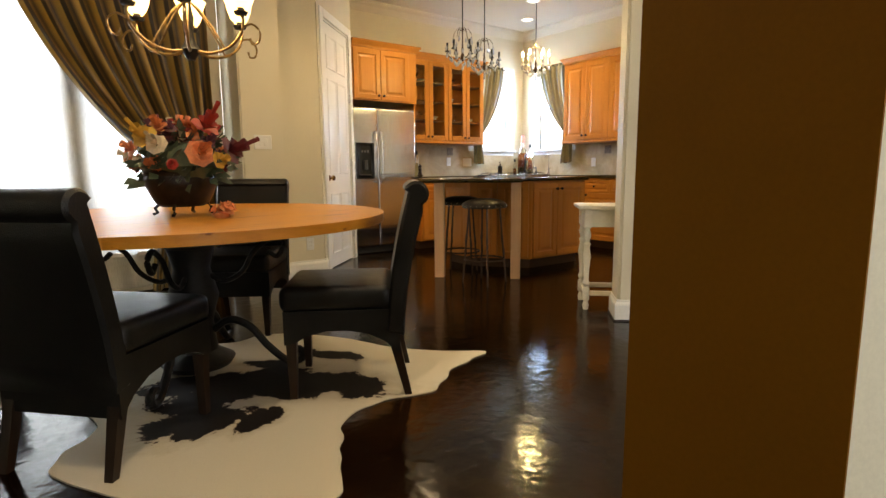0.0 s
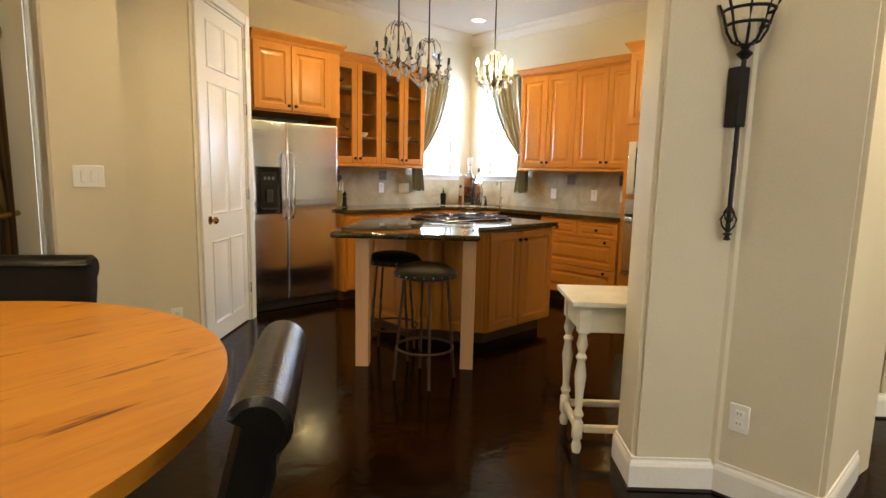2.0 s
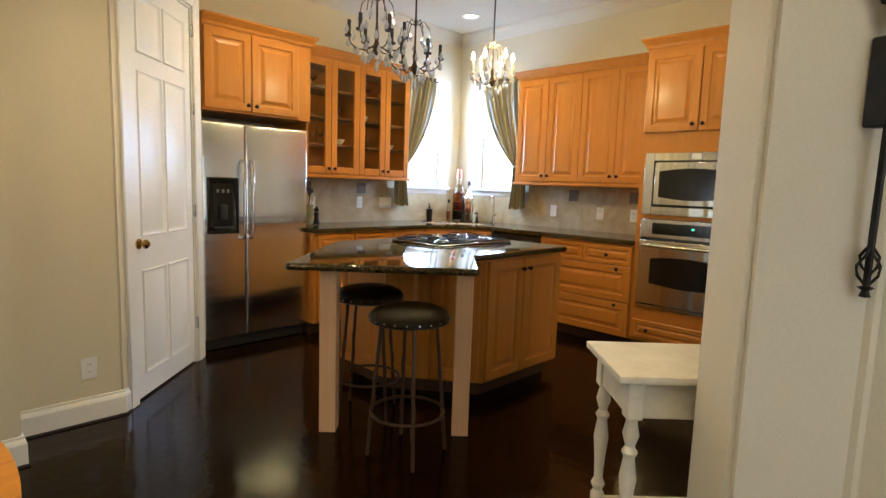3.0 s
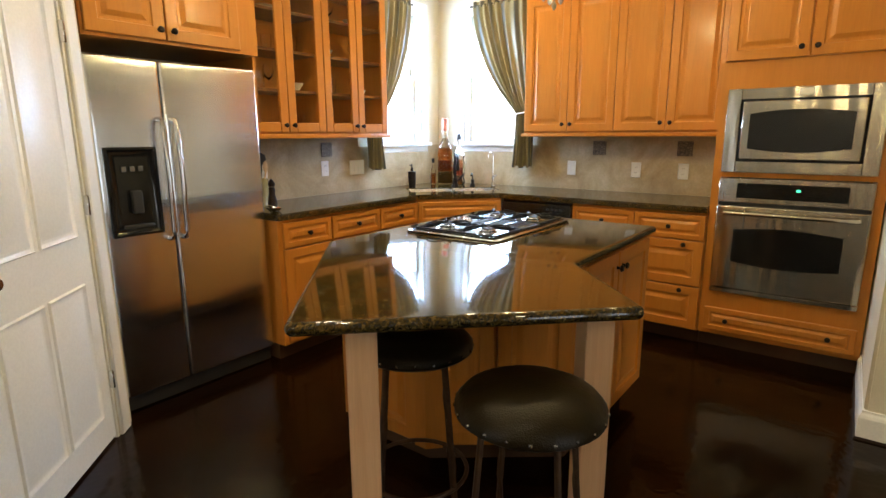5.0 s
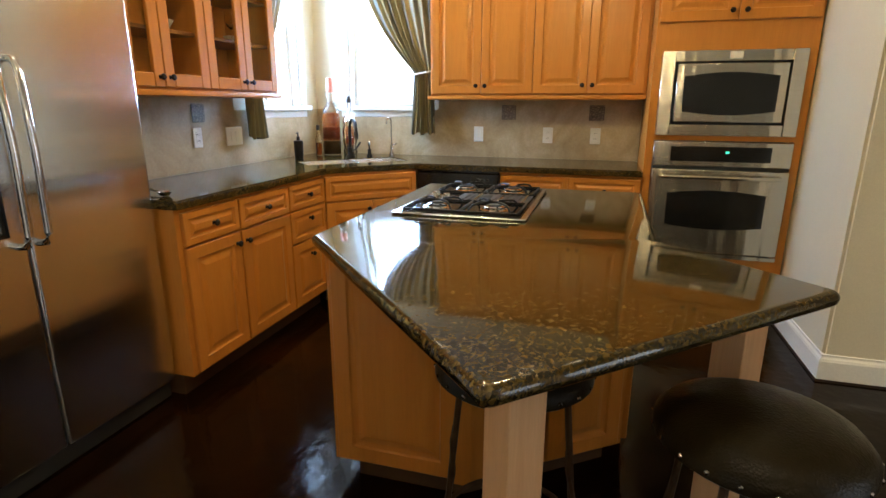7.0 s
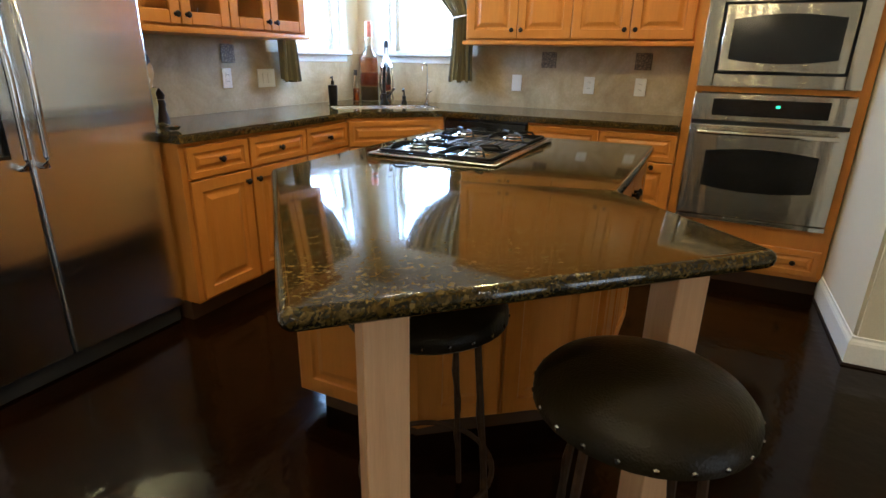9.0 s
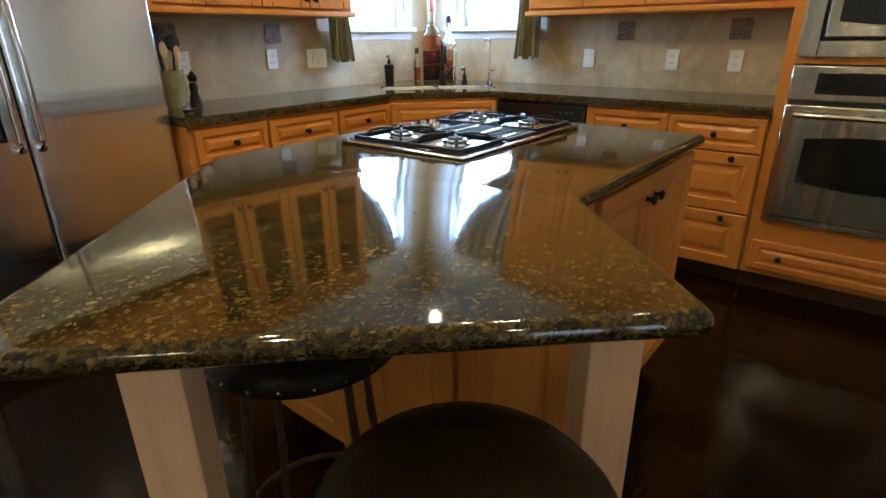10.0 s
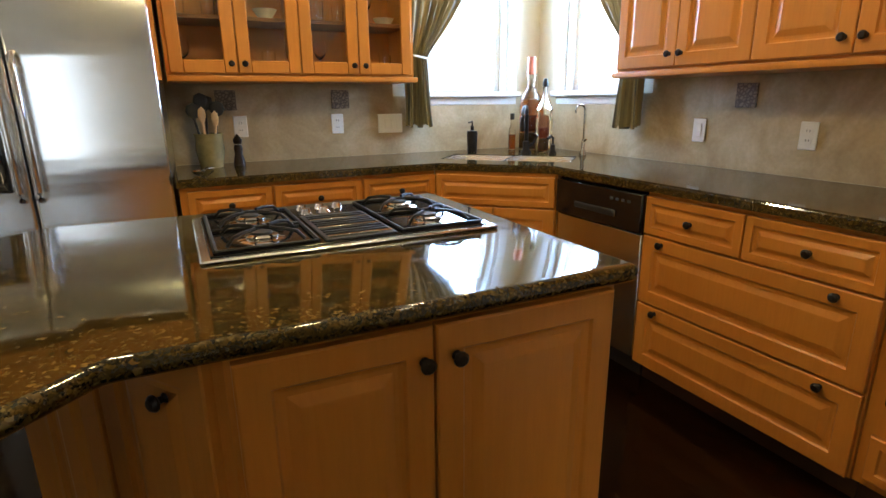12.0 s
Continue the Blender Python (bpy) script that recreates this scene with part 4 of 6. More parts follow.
fcx = 3.675
fcw = 4.56 - fcx
fc = thing("wall_cabinet", "honey maple cabinet over the refrigerator with double doors", "cabinet", pose(fcx, 6.535, 0), "kitchen wall cabinets")
part("body", boxed(0, fcw, 0, BACK - 6.535, 1.815, UT), MAPLE, fc, soft=False)
wooden_front(fc, "door", 0.012, 1.83, 0.352, UT - 1.86, [(0.322, 0.045)])
wooden_front(fc, "door", 0.370, 1.83, 0.395, UT - 1.86, [(0.03, 0.045)])
crown_bar(fc, fcw, BACK - 6.535, UT - 0.012, left=False)
part("side_panel", boxed(fcw - 0.018, fcw, 0.03, BACK - 6.535, 1.36, 1.813), MAPLE, fc, soft=False)

# ---- refrigerator ----
fr = thing("refrigerator", "brushed stainless side-by-side refrigerator with black ice dispenser", "refrigerator", pose(3.675, 6.555, 0))
FW = 0.868
part("case", boxed(0.006, FW - 0.006, 0.062, 0.545, 0.03, 1.732, 0.006), MATTE, fr, "black cabinet sides")
part("grille", boxed(0.01, FW - 0.01, 0.03, 0.10, 0.008, 0.085, 0.003), MATTE, fr)
for k, (x0, x1) in enumerate(((0.0, 0.328), (0.334, FW))):
    dr = part("door", boxed(x0, x1, 0.0, 0.058, 0.092, 1.740, 0.014, 3), FRIDGESTEEL, fr, "brushed stainless door")
    part("door_gasket", boxed(x0 + 0.01, x1 - 0.01, 0.0581, 0.0615, 0.10, 1.733), MATTE, dr, soft=False)
    hx = 0.298 if k == 0 else 0.364
    part("handle", tube(bmesh.new(), [(hx, 0.0, 0.865), (hx, -0.035, 0.87), (hx, -0.052, 0.905), (hx, -0.06, 1.17), (hx, -0.052, 1.42), (hx, -0.035, 1.455), (hx, 0.0, 1.46)], 0.0125, 12), CHROME, dr,
         "curved polished bar handle")
    if k == 0:
        ds = part("dispenser", rings_panel(0.238, 0.425, [(0, 0.0), (0, 0.012), (0.012, 0.014), (0.018, 0.010), (0.026, 0.004), (0.05, 0.002)]), BLACK, dr, "black ice and water dispenser", m=pose(0.03, 0.0, 0.905))
        part("paddle", boxed(0.095, 0.143, -0.035, -0.004, 0.10, 0.21, 0.006), MATTE, dr, m=pose(0.03, 0, 0.915))
        part("tray", boxed(0.05, 0.19, -0.03, -0.004, 0.03, 0.045, 0.004), MATTE, dr, m=pose(0.03, 0, 0.915))
        for b in range(3):
            part("button", boxed(0.07 + b * 0.038, 0.09 + b * 0.038, -0.014, -0.006, 0.30, 0.325, 0.002), GREY, dr, m=pose(0.03, 0, 0.915))

# ---- oven tower ----
tw = 4.484 - 3.628
ot = thing("oven_cabinet", "tall honey maple oven cabinet with upper doors and a bottom drawer", "cabinet", pose(6.358, 4.484, 0, 0, 0, -90))
td = SIDE - 6.358
for x0, x1, z0, z1 in ((0, 0.045, 0.10, UT + 0.02), (tw - 0.045, tw, 0.10, UT + 0.02), (0.045, tw - 0.045, 0.10, 0.40), (0.045, tw - 0.045, 1.118, 1.146), (0.045, tw - 0.045, 1.62, UT + 0.02)):
    part("panel", boxed(x0, x1, 0, td, z0, z1), MAPLE, ot, soft=False)
part("back_panel", boxed(0.045, tw - 0.045, td - 0.02, td, 0.402, 1.618), MAPLE, ot, soft=False)
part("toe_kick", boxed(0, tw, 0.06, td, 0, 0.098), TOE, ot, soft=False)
wooden_front(ot, "drawer", 0.03, 0.13, tw - 0.06, 0.15, [(0.13, 0.075), (tw - 0.19, 0.075)])
for k in range(2):
    wooden_front(ot, "door", 0.012 + k * (tw / 2 - 0.008), 1.795, tw / 2 - 0.016, UT - 1.81, [(tw / 2 - 0.05 if k == 0 else 0.032, 0.05)])
crown_bar(ot, tw, td, UT + 0.02)


def curved_window(w, h, rise):
    """A dark oven window, arched a little at its top and bottom."""
    n = 12
    pts = [(w * i / n, -rise * math.sin(math.pi * i / n)) for i in range(n + 1)] + [(w - w * i / n, h + rise * math.sin(math.pi * i / n)) for i in range(n + 1)]
    bm = bmesh.new()
    lo = [bm.verts.new((x, 0, z)) for x, z in pts]
    hi = [bm.verts.new((x, -0.004, z)) for x, z in pts]
    bm.faces.new(hi)
    for i in range(len(pts)):
        j = (i + 1) % len(pts)
        bm.faces.new((lo[i], lo[j], hi[j], hi[i]))
    bmesh.ops.recalc_face_normals(bm, faces=bm.faces)
    return bm


ow = 0.762
ox = (tw - ow) / 2
ov = thing("wall_oven", "stainless built-in wall oven with dark arched window", "oven", pose(6.358, 4.484 - ox, 0, 0, 0, -90))
part("chassis", boxed(0.03, ow - 0.03, 0.003, td - 0.03, 0.405, 1.112), MATTE, ov, soft=False)
cp = part("control_panel", boxed(0, ow, -0.028, -0.001, 0.965, 1.112, 0.004), OVENSTEEL, ov, "steel control strip")
part("display", boxed(0.10, ow - 0.11, -0.031, -0.028, 0.995, 1.085, 0.002), BLACK, cp, "black glass display")
part("clock", boxed(0.405, 0.425, -0.0325, -0.031, 1.045, 1.058), GLOW_CLOCK, cp, "green lit clock", soft=False)
odoor = part("door", boxed(0, ow, -0.034, -0.001, 0.425, 0.945, 0.006), OVENSTEEL, ov, "brushed steel door")
part("window", curved_window(0.55, 0.20, 0.022), BLACK, odoor, "black arched glass", m=pose(0.105, -0.0341, 0.60))
part("handle", tube(bmesh.new(), [(0.05, -0.034, 0.905), (0.05, -0.065, 0.905), (0.10, -0.078, 0.905), (ow - 0.10, -0.078, 0.905), (ow - 0.05, -0.065, 0.905), (ow - 0.05, -0.034, 0.905)], 0.012, 10), OVENSTEEL, odoor)
part("vent_gap", boxed(0.004, ow - 0.004, -0.02, -0.001, 0.946, 0.964), MATTE, ov, soft=False)
part("lower_trim", boxed(0, ow, -0.026, -0.001, 0.392, 0.420, 0.003), OVENSTEEL, ov)

mw = thing("microwave_oven", "stainless built-in microwave with dark arched window", "microwave", pose(6.358, 4.484 - ox, 0, 0, 0, -90))
part("chassis", boxed(0.04, ow - 0.04, 0.003, td - 0.1, 1.17, 1.60), MATTE, mw, soft=False)
bm = bmesh.new()
for x0, x1, z0, z1 in ((0, 0.075, 1.148, 1.635), (ow - 0.075, ow, 1.148, 1.635), (0.075, ow - 0.075, 1.148, 1.215), (0.075, ow - 0.075, 1.572, 1.635)):
    box(bm, x0, x1, -0.026, -0.001, z0, z1, 0.003)
part("trim_kit", bm, OVENSTEEL, mw, "wide steel surround")
mdoor = part("door", boxed(0.088, ow - 0.088, -0.040, -0.001, 1.226, 1.562, 0.006), OVENSTEEL, mw, "brushed steel door")
part("window", curved_window(0.50, 0.20, 0.022), BLACK, mdoor, "black arched glass", m=pose(0.13, -0.0401, 1.29))
part("badge", boxed(0.36, 0.43, -0.030, -0.026, 1.585, 1.625, 0.002), PLASTIC, mw, "small pale label")

# ---- island ----
isl = thing("kitchen_island", "honey maple island with granite top and a breakfast bar", "kitchen island")
TOP = [(3.404, 4.880), (4.070, 4.192), (4.450, 4.558), (5.440, 4.546), (5.440, 5.612), (4.204, 5.612)]
part("countertop", slab(TOP, 0.884, 0.922, 0.03, 0.018), GRANITE, isl, "polished speckled brown granite")
BODY = [(4.225, 5.575), (4.225, 5.10), (4.60, 4.595), (5.395, 4.585), (5.395, 5.575)]
part("body", prism(bmesh.new(), BODY, 0.10, 0.883), MAPLE, isl, soft=False)
KICK = [(4.285, 5.515), (4.285, 5.12), (4.64, 4.655), (5.335, 4.645), (5.335, 5.515)]
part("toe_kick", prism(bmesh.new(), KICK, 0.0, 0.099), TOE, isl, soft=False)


def island_front(a, b, kind, s0, w, z, h, knobs=()):
    a, b = Vector(a), Vector(b)
    d = (b - a).normalized()
    p = a + d * s0
    f = part(kind, rings_panel(w, h, DOORP), MAPLE, isl, m=pose(p.x, p.y, z, 0, 0, math.degrees(math.atan2(d.y, d.x))), soft=False)
    for kx, kz in knobs:
        knob_on(f, kx, kz)


island_front(BODY[2], BODY[3], "door", 0.01, 0.345, 0.115, 0.755, [(0.325, 0.688)])
island_front(BODY[2], BODY[3], "door", 0.361, 0.420, 0.115, 0.755, [(0.040, 0.688)])
island_front(BODY[1], BODY[2], "panel", 0.035, 0.25, 0.115, 0.755)
island_front(BODY[1], BODY[2], "door", 0.30, 0.30, 0.115, 0.755, [(0.20, 0.67)])
island_front(BODY[0], BODY[1], "panel", 0.02, 0.43, 0.115, 0.755)
island_front(BODY[3], BODY[4], "panel", 0.04, 0.91, 0.115, 0.755)
island_front(BODY[4], BODY[0], "panel", 0.04, 0.50, 0.115, 0.755)
island_front(BODY[4], BODY[0], "panel", 0.58, 0.53, 0.115, 0.755)
part("corner_post", prism(bmesh.new(), [(4.205, 5.135), (4.205, 5.075), (4.255, 5.025), (4.275, 5.045), (4.225, 5.10)], 0.10, 0.883, 0), MAPLE, isl, soft=False)
for lx, ly in ((3.662, 4.868), (4.158, 4.368)):
    part("leg", boxed(-0.044, 0.044, -0.044, 0.044, 0.0, 0.883, 0.003), PALE, isl, "pale square bar leg", m=pose(lx, ly, 0, 0, 0, -46))

# ---- cooktop ----
HX, HY, HW, HD = 4.592, 4.983, 0.756, 0.510
hob = thing("cooktop", "stainless gas cooktop with four burners and black cast grates", "cooktop", pose(HX, HY, 0.9225))
part("tray", boxed(0, HW, 0, HD, 0, 0.008, 0.004), STEEL, hob, "brushed steel tray")
part("glass_deck", boxed(0.022, HW - 0.022, 0.022, HD - 0.022, 0.008, 0.012, 0.002), BLACK, hob, "black deck")
for bx, by in ((0.15, 0.14), (0.15, 0.37), (HW - 0.15, 0.14), (HW - 0.15, 0.37)):
    bn = part("burner", lathe(bmesh.new(), [(0.0, 0.026), (0.034, 0.026), (0.040, 0.022), (0.040, 0.016), (0.052, 0.014), (0.058, 0.0121)], 20, bx, by, 0), CHROME, hob, "pale metal burner bowl")
    part("burner_head", lathe(bmesh.new(), [(0.0, 0.032), (0.024, 0.031), (0.027, 0.027), (0.027, 0.0262)], 16, bx, by, 0), MATTE, bn)
for gx0, gx1 in ((0.035, 0.268), (HW - 0.268, HW - 0.035)):
    bm = bmesh.new()
    for y in (0.035, 0.255, HD - 0.035):
        box(bm, gx0, gx1, y - 0.005, y + 0.005, 0.0125, 0.022, 0.003)
    for x in (gx0, gx1):
        box(bm, x - 0.005, x + 0.005, 0.035, HD - 0.035, 0.0125, 0.022, 0.003)
    xm = (gx0 + gx1) / 2
    for by in (0.145, 0.37):
        for k in range(4):
            a = radians(45 + 90 * k)
            tube(bm, [(xm + 0.026 * math.cos(a), by + 0.026 * math.sin(a), 0.041), (xm + 0.070 * math.cos(a), by + 0.068 * math.sin(a), 0.041), (xm + 0.105 * math.cos(a), by + 0.095 * math.sin(a), 0.036), (xm + 0.128 * math.cos(a), by + 0.112 * math.sin(a), 0.018)], 0.0048, 6)
    part("grate", bm, IRON, hob, "black cast-iron grate")
bm = boxed(0.285, HW - 0.285, 0.03, HD - 0.17, 0.012, 0.017, 0.002)
part("vent", bm, MATTE, hob, "black downdraft vent")
for k in range(11):
    part("slot", boxed(0.295, HW - 0.295, 0.05 + k * 0.025, 0.06 + k * 0.025, 0.0171, 0.021, 0.001), CHROME if k % 4 == 0 else MATTE, hob)
for k in range(5):
    part("control_knob", lathe(bmesh.new(), [(0, 0.030), (0.013, 0.029), (0.016, 0.016), (0.019, 0.0122)], 14, 0.315 + (k % 3) * 0.055, HD - 0.055 - (k // 3) * 0.06, 0), CHROME, hob)

# ---- bar stools ----


def bar_stool(m):
    st = thing("bar_stool", "round dark brown leather bar stool on twisted iron legs", "stool", m, "stools at the breakfast bar")
    part("seat", lathe(bmesh.new(), [(0, 0.752), (0.08, 0.748), (0.14, 0.736), (0.178, 0.718), (0.197, 0.696), (0.198, 0.676), (0.188, 0.668), (0.0, 0.668)], 36), BROWNLEATHER, st)
    for k in range(22):
        a = 2 * math.pi * k / 22
        part("nail_head", lathe(bmesh.new(), [(0, 0.004), (0.004, 0.003), (0.0055, 0.0)], 6), CHROME, st, m=pose(0.1975 * math.cos(a), 0.1975 * math.sin(a), 0.688, 0, 90, math.degrees(a)))
    for k in range(4):
        a = radians(45 + 90 * k)
        bm = bmesh.new()
        pts = []
        for i in range(15):
            f = i / 14
            r = 0.135 + 0.06 * f
            pts.append((r * math.cos(a), r * math.sin(a), 0.668 - 0.668 * f))
        tube(bm, pts, 0.009, 7)
        tw_ = [(p[0] + 0.006 * math.cos(i * 1.3), p[1] + 0.006 * math.sin(i * 1.3), p[2]) for i, p in enumerate(pts[4:12])]
        tube(bm, tw_, 0.0075, 6)
        part("leg", bm, RUST, st, "twisted brown iron leg")
    part("foot_ring", tube(bmesh.new(), arcs((0, 0, 0.215), 0.178, 0, 350, 35, "xy"), 0.008, 7, True), RUST, st)
    return st


s1 = bar_stool(pose(3.805, 4.40, 0, 0, 0, 12))
copy_thing(s1, pose(3.955, 4.915, 0, 0, 0, 40))

# ---- hanging crystal chandeliers ----


def crystal_chandelier(m, lit, top):
    """Hangs from the ceiling; origin at its lowest drop."""
    lab = "small bronze crystal chandelier with lit candle bulbs" if lit else "small bronze crystal chandelier with dark unlit candles"
    ch = thing("chandelier", lab, "chandelier", m, "crystal chandeliers over the island")
    part("stem", lathe(bmesh.new(), [(0, 0.06), (0.010, 0.07), (0.020, 0.10), (0.009, 0.13), (0.013, 0.16), (0.006, 0.19), (0.005, 0.33), (0.010, 0.345), (0.0, 0.36)], 12), RUST, ch)
    part("cord", tube(bmesh.new(), [(0, 0, 0.35), (0, 0, top - 0.03)], 0.005, 6), BRONZE, ch)
    part("canopy", lathe(bmesh.new(), [(0, -0.05), (0.02, -0.045), (0.05, -0.01), (0.055, 0.0)], 16, 0, 0, top), BRONZE, ch)
    for k in range(6):
        a = 2 * math.pi * k / 6 + 0.3
        c, s = math.cos(a), math.sin(a)
        arm = part("arm", tube(bmesh.new(), [(r * c, r * s, z) for r, z in ((0.01, 0.11), (0.05, 0.085), (0.10, 0.09), (0.13, 0.12), (0.135, 0.15))], 0.0035, 6), RUST, ch)
        part("candle", lathe(bmesh.new(), [(0, 0.145), (0.02, 0.147), (0.022, 0.155), (0.009, 0.158), (0.009, 0.225), (0.0, 0.226)], 8, 0.135 * c, 0.135 * s, 0), CREAM if lit else MATTE, arm)
        if lit:
            part("flame_bulb", lathe(bmesh.new(), [(0, 0.226), (0.010, 0.236), (0.013, 0.252), (0.006, 0.28), (0.0, 0.295)], 8, 0.135 * c, 0.135 * s, 0), GLOW_FLAME, arm, "glowing flame bulb")
        part("upper_arm", tube(bmesh.new(), [(r * c, r * s, z) for r, z in ((0.008, 0.32), (0.045, 0.34), (0.075, 0.30), (0.085, 0.25))], 0.0025, 5), RUST, ch)
    drop = [(0, 0), (0.009, 0.010), (0.012, 0.020), (0.006, 0.038), (0, 0.046)]
    for ring, (rr, zz, n) in enumerate(((0.14, 0.085, 14), (0.10, 0.045, 10), (0.055, 0.012, 7), (0.0, -0.02, 1), (0.085, 0.20, 9), (0.15, 0.13, 8))):
        for k in range(n):
            a = 2 * math.pi * k / n + ring * 0.4
            part("crystal", lathe(bmesh.new(), drop, 6, rr * math.cos(a), rr * math.sin(a), zz + (0.016 if k % 2 else 0.0)), CRYSTAL, ch, soft=False)
    return ch


for cx, cy, cz, lit in ((3.80, 4.69, 1.885, False), (4.10, 4.74, 1.845, False), (5.00, 4.95, 1.94, True)):
    crystal_chandelier(pose(cx, cy, cz), lit, CEIL - cz)

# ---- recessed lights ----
# fixtures for the visible cans and the added fill lamps alike
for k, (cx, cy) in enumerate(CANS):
    cn = thing("recessed_light", "lit round recessed ceiling light with white trim, visible and added ones alike", "ceiling light", pose(cx, cy, CEIL), "recessed ceiling lights")
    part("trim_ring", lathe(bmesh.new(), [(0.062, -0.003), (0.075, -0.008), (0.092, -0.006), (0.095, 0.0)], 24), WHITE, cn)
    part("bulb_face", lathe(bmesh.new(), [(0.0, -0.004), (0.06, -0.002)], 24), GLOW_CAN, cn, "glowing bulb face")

# ---- kitchen curtains ----


def sheet(fn, nu, nv, uscale):
    """A cloth from fn(u, v) with u across and v down; its u runs into the uv map."""
    bm = bmesh.new()
    uvl = bm.loops.layers.uv.new("UVMap")
    g = [[bm.verts.new(fn(i / nu, j / nv)) for i in range(nu + 1)] for j in range(nv + 1)]
    for j in range(nv):
        for i in range(nu):
            f = bm.faces.new((g[j][i], g[j][i + 1], g[j + 1][i + 1], g[j + 1][i]))
            for lp, (a, b) in zip(f.loops, ((i, j), (i + 1, j), (i + 1, j + 1), (i, j + 1))):
                lp[uvl].uv = (a / nu * uscale, b / nv)
    return bm


def cafe_curtain(label, m, wide, tie, tie_z, top, tail):
    """Hangs from a rod from x=0 to x=wide at z=top and is drawn to x=0 side at tie; local -y is into the room."""
    cu = thing("curtain", label, "curtain", m, "kitchen window curtains")

    def cloth(u, v):
        z = top - (top - tail) * v
        zt = (top - z) / (top - tie_z)
        if zt < 1:
            w = wide + (tie - wide) * (0.12 * zt + 0.88 * zt ** 1.9)
        else:
            f = (z - tail) / (tie_z - tail)
            w = tie + 0.045 * (1 - f) ** 0.7
        n = 9
        depth = 0.012 + 0.018 * min(1, zt)
        x = u * w + 0.006 * math.sin(v * 9 + u * 4)
        y = -0.055 - depth * math.sin(u * n * 2 * math.pi + 1.5 * math.sin(u * 7.3 + v * 2.5) + 0.6 * math.sin(v * 5)) * (0.75 + 0.45 * math.sin(u * 11 + 1.7 * v)) - 0.03 * min(1, zt)
        return (x, y, z + (0.012 * math.sin(u * 20) if zt >= 1 and v > 0.97 else 0))

    part("cloth", sheet(cloth, 110, 34, 5), SAGE, cu)
    part("header", sheet(lambda u, v: (u * wide, -0.05 - 0.014 * math.sin(u * 60), top + 0.035 - 0.05 * v), 90, 2, 9), SAGE, cu)
    part("rod", tube(bmesh.new(), [(-0.03, -0.045, top), (wide + 0.03, -0.045, top)], 0.008, 8), BRONZE, cu)
    tb = [(-0.01, -0.03, tie_z + 0.03), (tie * 0.4, -0.125, tie_z + 0.005), (tie + 0.012, -0.10, tie_z - 0.01), (tie + 0.01, -0.06, tie_z)]
    part("tieback", tube(bmesh.new(), tb, 0.007, 6), PLASTIC, cu, "pale cord tieback")
    return cu


cafe_curtain("sage green silk curtain tied back beside the glass cabinet", pose(5.905, BACK - 0.005, 0), 0.62, 0.16, 1.52, 2.50, 1.10)
mir = pose(SIDE - 0.005, 6.02, 0, 0, 0, 90) @ Matrix.Diagonal((1, -1, 1, 1))
cafe_curtain("sage green silk curtain tied back beside the wall cabinet", mir, 0.66, 0.17, 1.56, 2.50, 1.10)

# ---- outlets, inlays and brackets ----


def plate(label, m, w=0.075, h=0.118, kind="outlet"):
    p = thing("wall_" + kind, label, kind, m, "wall plates")
    part("plate", boxed(-w / 2, w / 2, -0.007, -0.0005, -h / 2, h / 2, 0.003), PLASTIC, p)
    if kind == "outlet":
        for z in (-0.02, 0.02):
            soc = part("socket", boxed(-0.017, 0.017, -0.0095, -0.007, z - 0.014, z + 0.014, 0.002), PLASTIC, p)
            for x in (-0.006, 0.006):
                part("slot", boxed(x - 0.0012, x + 0.0012, -0.0102, -0.0095, z - 0.004, z + 0.006), MATTE, soc, soft=False)
    else:
        n = max(1, round(w / 0.05) - 1)
        for k in range(n):
            x = (k - (n - 1) / 2) * 0.046
            part("rocker", boxed(x - 0.016, x + 0.016, -0.011, -0.007, -0.033, 0.033, 0.003), PLASTIC, p)
    return p


for x in (4.925, 5.49):
    plate("white outlet plate on the stone backsplash", pose(x, BACK - 0.0125, 1.125))
plate("wide white switch plate on the stone backsplash", pose(5.835, BACK - 0.0125, 1.118), 0.165, 0.118, "switch")
for y, k in ((5.69, "switch"), (5.15, "outlet"), (4.80, "outlet")):
    plate("white wall plate on the stone backsplash", pose(SIDE - 0.0125, y, 1.10, 0, 0, -90), 0.075, 0.118, k)
plate("white double switch plate on the painted wall", pose(2.245, 5.4495, 1.243), 0.15, 0.118, "switch")
plate("white outlet plate low on the painted wall", pose(2.76, 5.7645, 0.30))
plate("white outlet plate low on the pier", pose(3.9045, 2.60, 0.348, 0, 0, -90))
for x in (4.86, 5.515):
    built("tile_inlay", boxed(-0.055, 0.055, -0.006, -0.0005, -0.055, 0.055, 0.003), DECO, "carved brown accent tile in the backsplash", "tile", "accent tiles", m=pose(x, BACK - 0.0125, 1.27))
for y in (5.455, 4.80):
    built("tile_inlay", boxed(-0.055, 0.055, -0.006, -0.0005, -0.055, 0.055, 0.003), DECO, "carved brown accent tile in the backsplash", "tile", "accent tiles",
          m=pose(SIDE - 0.0125, y, 1.268, 0, 0, -90))

